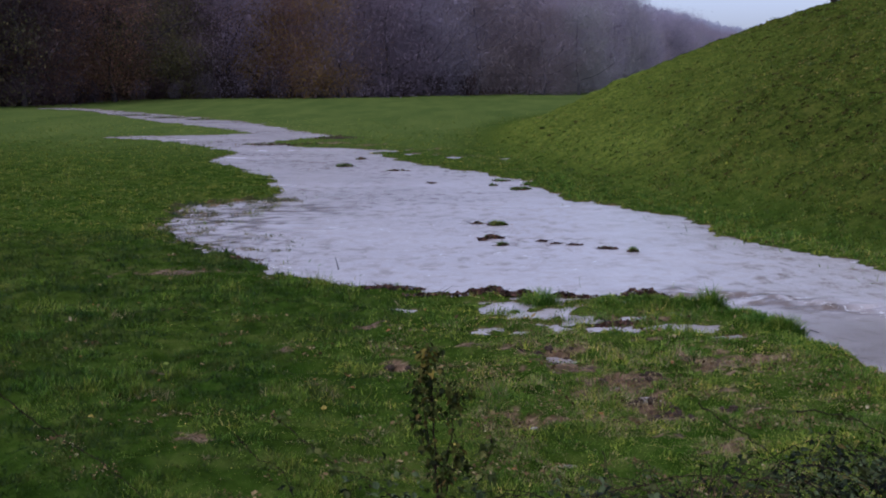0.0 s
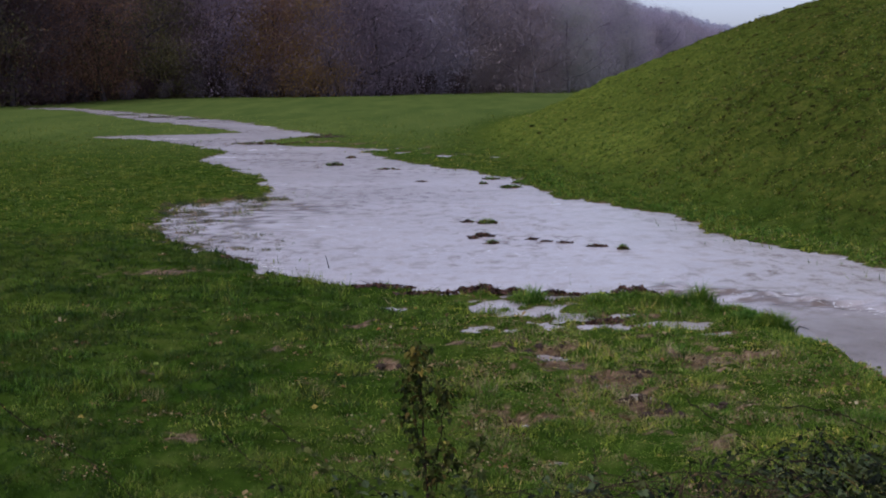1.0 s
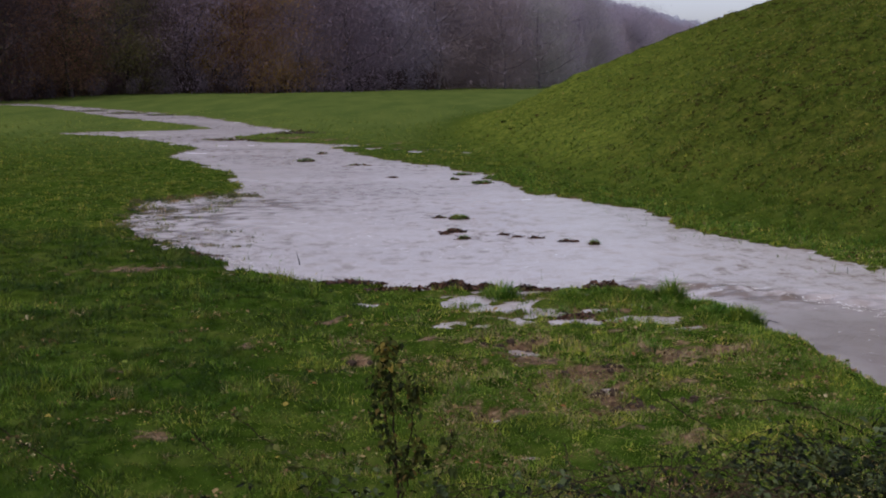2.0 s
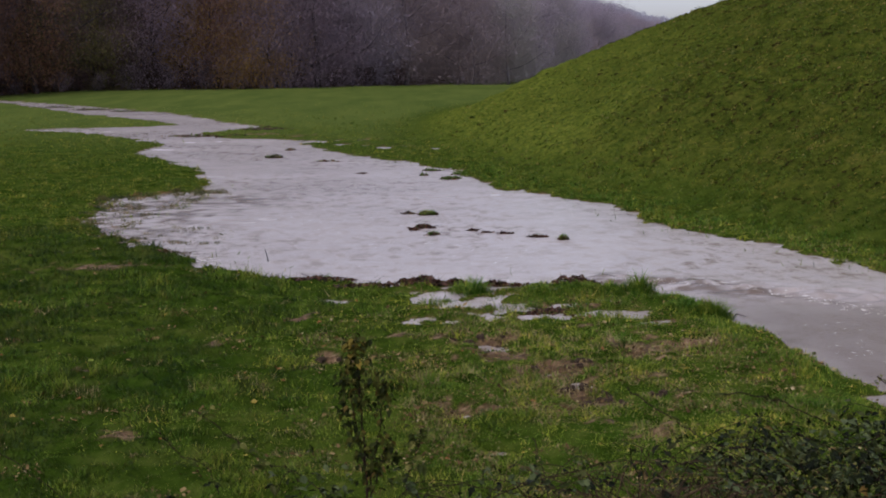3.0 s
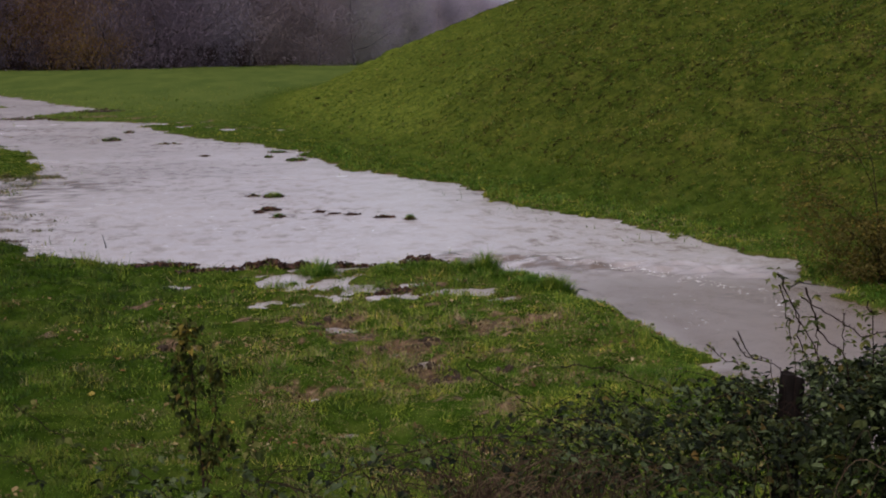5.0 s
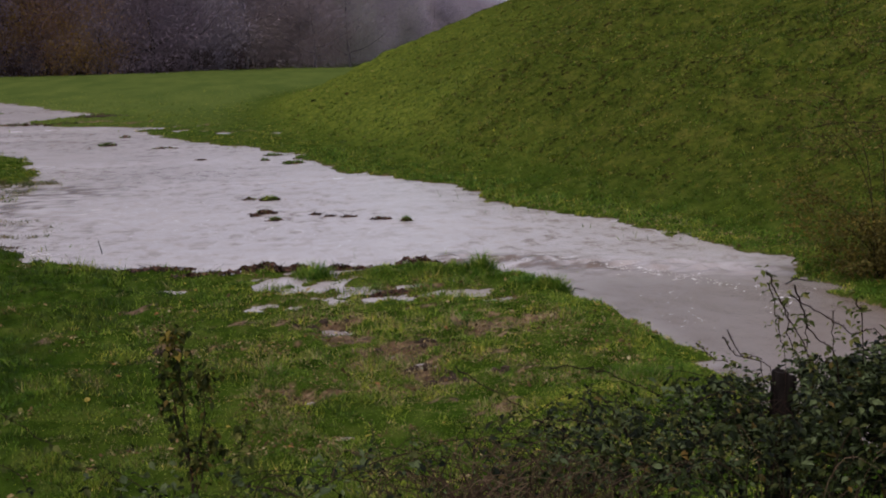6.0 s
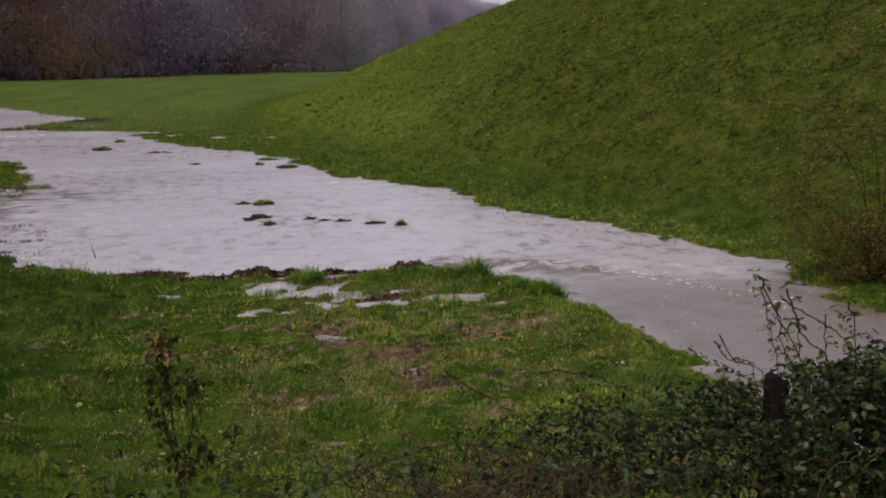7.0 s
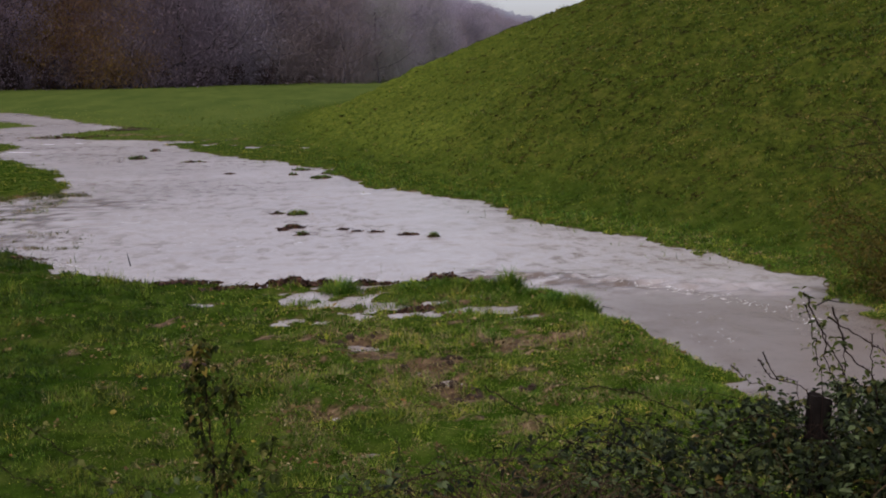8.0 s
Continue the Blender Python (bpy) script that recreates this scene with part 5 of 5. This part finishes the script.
bramble(1.7, 2.6, 1700, 22, 504, "dense dark green bramble bush in the hedge")
bramble(2.6, 4.4, 9500, 20, 505, "tall dense bramble bush around an old post")


def arching_cane(pts, r, leafy, seed, label, size=0.05):
    g = np.random.default_rng(seed)
    line = cane_line(pts, seed)
    base = line[-1].copy()
    root = empty("bramble_cane", base, label, "bramble", "single bramble canes over the hedge")
    line = line - base
    cane_part(line, 0.7 * r, root, True, seed)
    if leafy:
        n = leafy
        p = line[g.integers(0, len(line), n)] + g.normal(0, 0.02, (n, 3))
        leaf_parts(root, p, 3, size * 0.85, 0.010, g, M_SPRIG)
    return root


BARE, LEAFY = "long bare thorny bramble cane arching over the hedge", "thin bramble cane with small green leaves"
arching_cane([(1.12, 4.5, 2.56), (1.25, 4.5, 2.47), (1.40, 4.5, 2.36), (1.69, 4.5, 2.12), (1.8, 4.6, 1.7), (1.8, 4.7, 1.0)], 0.0042, 3, 601, BARE)
arching_cane([(1.55, 4.5, 2.53), (1.75, 4.5, 2.51), (1.93, 4.5, 2.43), (2.12, 4.5, 2.32), (2.3, 4.5, 2.08), (2.35, 4.6, 1.1)], 0.0042, 14, 602, LEAFY)
arching_cane([(1.5, 4.4, 2.33), (1.75, 4.4, 2.28), (2.0, 4.4, 2.17), (2.2, 4.45, 1.95), (2.3, 4.5, 1.1)], 0.0045, 4, 603, BARE)
arching_cane([(2.59, 4.5, 2.90), (2.64, 4.5, 2.80), (2.72, 4.5, 2.66), (2.83, 4.5, 2.43), (2.9, 4.6, 1.9), (2.9, 4.6, 1.1)], 0.0055, 20, 604, LEAFY, 0.042)
arching_cane([(2.72, 4.5, 2.84), (2.83, 4.5, 2.60), (2.98, 4.5, 2.36), (3.05, 4.6, 1.1)], 0.0065, 5, 605, BARE)
arching_cane([(2.68, 4.45, 2.80), (2.85, 4.45, 2.70), (3.00, 4.45, 2.60), (3.2, 4.45, 2.48), (3.4, 4.5, 1.1)], 0.005, 6, 606, LEAFY, 0.04)
arching_cane([(2.38, 4.5, 2.61), (2.45, 4.5, 2.52), (2.63, 4.5, 2.42), (2.7, 4.6, 1.9), (2.7, 4.7, 1.0)], 0.004, 4, 607, LEAFY, 0.04)
arching_cane([(2.74, 4.6, 2.72), (2.78, 4.6, 2.52), (2.84, 4.6, 2.3), (2.85, 4.6, 1.1)], 0.0045, 16, 608, LEAFY, 0.045)
arching_cane([(3.05, 4.5, 2.75), (3.1, 4.5, 2.5), (3.15, 4.55, 1.1)], 0.005, 18, 609, LEAFY, 0.05)
arching_cane([(2.63, 4.55, 2.84), (2.69, 4.55, 2.62), (2.74, 4.55, 2.3), (2.75, 4.6, 1.1)], 0.0035, 16, 615, LEAFY, 0.036)
arching_cane([(2.79, 4.5, 2.70), (2.81, 4.5, 2.52), (2.86, 4.5, 2.25), (2.87, 4.6, 1.1)], 0.0035, 14, 616, LEAFY, 0.038)
arching_cane([(2.93, 4.5, 2.70), (2.95, 4.5, 2.5), (3.0, 4.5, 2.2), (3.0, 4.6, 1.1)], 0.0035, 16, 617, LEAFY, 0.038)
arching_cane([(2.30, 4.6, 2.56), (2.38, 4.6, 2.48), (2.50, 4.6, 2.3), (2.55, 4.65, 1.0)], 0.0035, 12, 618, LEAFY, 0.040)
arching_cane([(1.30, 4.4, 2.26), (1.45, 4.4, 2.22), (1.66, 4.4, 2.08), (1.75, 4.5, 1.0)], 0.0035, 12, 619, LEAFY, 0.042)
arching_cane([(2.5, 4.7, 2.58), (2.58, 4.7, 2.45), (2.7, 4.7, 2.3), (2.7, 4.75, 1.0)], 0.0045, 14, 613, LEAFY, 0.045)
arching_cane([(-2.1, 4.5, 2.66), (-1.94, 4.5, 2.60), (-1.81, 4.5, 2.49), (-1.63, 4.5, 2.37), (-1.34, 4.5, 2.13), (-1.1, 4.5, 1.7), (-1.0, 4.6, 1.1)], 0.0038, 2, 610, BARE)
arching_cane([(-0.76, 4.5, 2.51), (-0.61, 4.5, 2.39), (-0.46, 4.5, 2.26), (-0.31, 4.5, 2.12), (-0.2, 4.6, 1.1)], 0.003, 16, 611, LEAFY, 0.045)
arching_cane([(-0.92, 4.5, 2.42), (-0.83, 4.5, 2.32), (-0.67, 4.5, 2.13), (-0.6, 4.6, 1.1)], 0.003, 6, 612, BARE, 0.03)
arching_cane([(0.22, 4.5, 2.40), (0.18, 4.5, 2.25), (0.14, 4.5, 2.05), (0.12, 4.6, 1.1)], 0.004, 22, 614, LEAFY, 0.05)


def sapling():
    g = np.random.default_rng(701)
    x0, y0 = -0.03, 4.55
    z0 = level(x0, y0)
    root = empty("sapling", (x0, y0, z0), "slim young sapling with dark drooping leaves and a yellowish tip", "sapling")
    lines = [cane_line([(0, 0, -0.05), (0.01, 0, 0.7), (-0.01, 0, 1.1), (-0.04, 0, 2.80 - z0)], 702),
             cane_line([(0.0, 0.0, 2.18 - z0), (-0.03, 0.01, 2.36 - z0), (-0.055, 0.02, 2.52 - z0), (-0.075, 0.02, 2.66 - z0)], 703),
             cane_line([(0.01, 0, 2.1 - z0), (0.05, 0, 2.3 - z0), (0.075, 0.0, 2.50 - z0), (0.085, 0, 2.62 - z0)], 704),
             cane_line([(0.0, 0, 2.0 - z0), (0.06, -0.02, 2.2 - z0), (0.09, -0.02, 2.3 - z0), (0.10, -0.02, 2.36 - z0)], 705)]
    for line, r in zip(lines, (0.008, 0.004, 0.004, 0.004)):
        fill("stem", [tube(line, np.linspace(r, r * 0.35, len(line)), 6)], M_CANE, root)
    tips = np.vstack([ln[ln[:, 2] > 1.95 - z0] for ln in lines])
    crown = tips[tips[:, 2] > 2.52 - z0]
    tips = np.vstack([tips, crown, crown, crown])
    n = 240
    p = tips[g.integers(0, len(tips), n)] + g.normal(0, 0.028, (n, 3))
    leaf_parts(root, p, 2, 0.037, 0.010, g, M_SAPLING, -0.7)
    top = lines[0][-1] + np.stack([g.normal(0, 0.022, 16), g.normal(0, 0.02, 16), g.uniform(-0.09, 0.03, 16)], 1)
    leaf_parts(root, top, 2, 0.042, 0.006, g, M_TIP, -0.2)
    return root


sapling()


def old_post():
    x, y = 3.2, 5.4
    z0 = level(x, y)
    bm = bmesh.new()
    bmesh.ops.create_cone(bm, cap_ends=True, segments=14, radius1=0.075, radius2=0.07, depth=1.0)
    top = 2.10 - z0
    bmesh.ops.subdivide_edges(bm, edges=[e for e in bm.edges if abs(e.verts[0].co.z - e.verts[1].co.z) > 0.5], cuts=10)
    for vert in bm.verts:
        c = vert.co
        w = 1 + 0.16 * noise.noise(Vector((c.x * 18, c.y * 18, c.z * 1.5)))
        z = (c.z + 0.5) * (top + 0.2) - 0.2
        if c.z > 0.49:
            z += 0.03 * noise.noise(Vector((c.x * 25, c.y * 25, 0))) - c.x * 0.25
        vert.co = (c.x * w + 0.02 * (c.z + 0.5), c.y * w, z)
    me = bpy.data.meshes.new("fence_post")
    bm.to_mesh(me)
    bm.free()
    me.materials.append(M_POST)
    ob = new("fence_post", me)
    ob.location = (x, y, z0)
    return tagged(ob, "dark weathered round timber post standing in brambles", "post")


old_post()


def dead_stalk_tangle(x0, x1, count, seed, top_z):
    g = np.random.default_rng(seed)
    mid = 0.5 * (x0 + x1)
    z0 = level(mid, 4.5)
    root = empty("dead_stalk_tangle", (mid, 4.5, z0), "tangle of dead brown stalks and dry grass among brambles", "dry stalks", "dry stalks in the hedge")
    for k in range(count):
        bx, by = g.uniform(x0, x1) - mid, g.uniform(-0.45, 0.1)
        ex, ez = bx + g.normal(0, 0.22), (top_z - z0) * g.uniform(0.7, 1.02)
        pts = np.array([(bx, by, 0), (bx + 0.3 * (ex - bx), by, ez * 0.75), (ex, by - 0.05, ez), (ex + g.normal(0, 0.16), by - 0.08, ez - g.uniform(0.02, 0.2))])
        fill("stalk", [tube(curve_through(pts, 3), np.linspace(0.0032, 0.0014, 10), 3)], M_STALK, root)
    return root


dead_stalk_tangle(0.95, 1.75, 260, 801, 2.24)
dead_stalk_tangle(2.5, 2.95, 26, 802, 2.3)
dead_stalk_tangle(0.3, 0.9, 30, 803, 2.12)


def bank_shrub():
    """The yellowing shrub that hangs over the water below the hill."""
    g = np.random.default_rng(901)
    x0, y0 = 10.9, 15.7
    z0 = level(x0, y0)
    root = empty("riverside_shrub", (x0, y0, z0), "yellow-brown leafy shrub overhanging the flooded bank", "shrub")
    tips = []
    for k in range(26):
        a = g.uniform(0, 6.28)
        reach = g.uniform(0.5, 1.7)
        ez = g.uniform(0.1, 1.5) if k < 18 else g.uniform(2.2, 4.6)
        if k >= 18:
            reach *= 0.9
        end = np.array([math.cos(a) * reach, math.sin(a) * reach * 0.8, ez])
        line = cane_line([(g.normal(0, 0.1), g.normal(0, 0.1), -0.1), end * np.array([0.35, 0.35, 0.65]), end * np.array([0.8, 0.8, 1.0]), end * np.array([1.15, 1.15, 0.92])], 902 + k, 4)
        fill("branch", [tube(line, np.linspace(0.009, 0.003, len(line)), 5)], M_CANE, root)
        if k >= 18:
            for q in line[6:]:
                away = np.array([g.normal(-0.35, 0.35), g.normal(0, 0.3), g.normal(0.02, 0.1)])
                twig = np.array([q, q + away * 0.5 + (0, 0, 0.04), q + away, q + away * 1.4 - (0, 0, 0.05)])
                fill("twig", [tube(twig, np.linspace(0.005, 0.002, 4), 4)], M_CANE, root)
                tips.append(twig[2])
        if k < 18:
            tips += list(line[4:])
        else:
            tips += list(line[9:][::2])
    tips = np.array(tips)
    p = tips[g.integers(0, len(tips), 11000)] + g.normal(0, 0.2, (11000, 3)) * np.array([1, 1, 0.8])
    high = p[:, 2] > 1.7
    p = p[~high | (g.random(len(p)) < 0.22)]
    gold = (g.random(len(p)) < 0.35) & (p[:, 2] < 1.7)
    v, f = leaf_sprays(p[~gold], 2, 0.06, 0.03, g)
    mesh_object("foliage", v, f, M_SHRUB, root)
    v, f = leaf_sprays(p[gold], 2, 0.055, 0.03, g)
    mesh_object("turning_foliage", v, f, M_SHRUB_GOLD, root, "golden autumn leaves")
    return root


bank_shrub()


def hilltop_bush(x, y, size, seed):
    g = np.random.default_rng(seed)
    root = empty("hilltop_bush", (x, y, level(x, y) - 0.1), "small dark thorn bush on the brow of the hill", "shrub", "bushes on the brow of the hill")
    tips, shapes = [], []
    for k in range(12):
        a, r = g.uniform(0, 6.28), g.uniform(0.2, 1.0) * size
        pts = np.array([(0, 0, 0), (math.cos(a) * r * 0.5, math.sin(a) * r * 0.5, size * 0.6), (math.cos(a) * r, math.sin(a) * r, size * g.uniform(0.6, 1.1))])
        shapes.append(tube(pts, [0.05, 0.03, 0.012], 4))
        tips += [pts[1], pts[2]]
    fill("branching", shapes, M_BARK, root)
    v, f = leaves_of(np.array(tips), 900, 0.14, size * 0.25, seed)
    mesh_object("foliage", v, f, M_OLIVE, root)
    return root


for k, (x, y, size) in enumerate([(24.2, 68.5, 1.5), (25.6, 69, 1.1), (26.4, 67.5, 1.2)]):
    hilltop_bush(x, y, size, 950 + k)
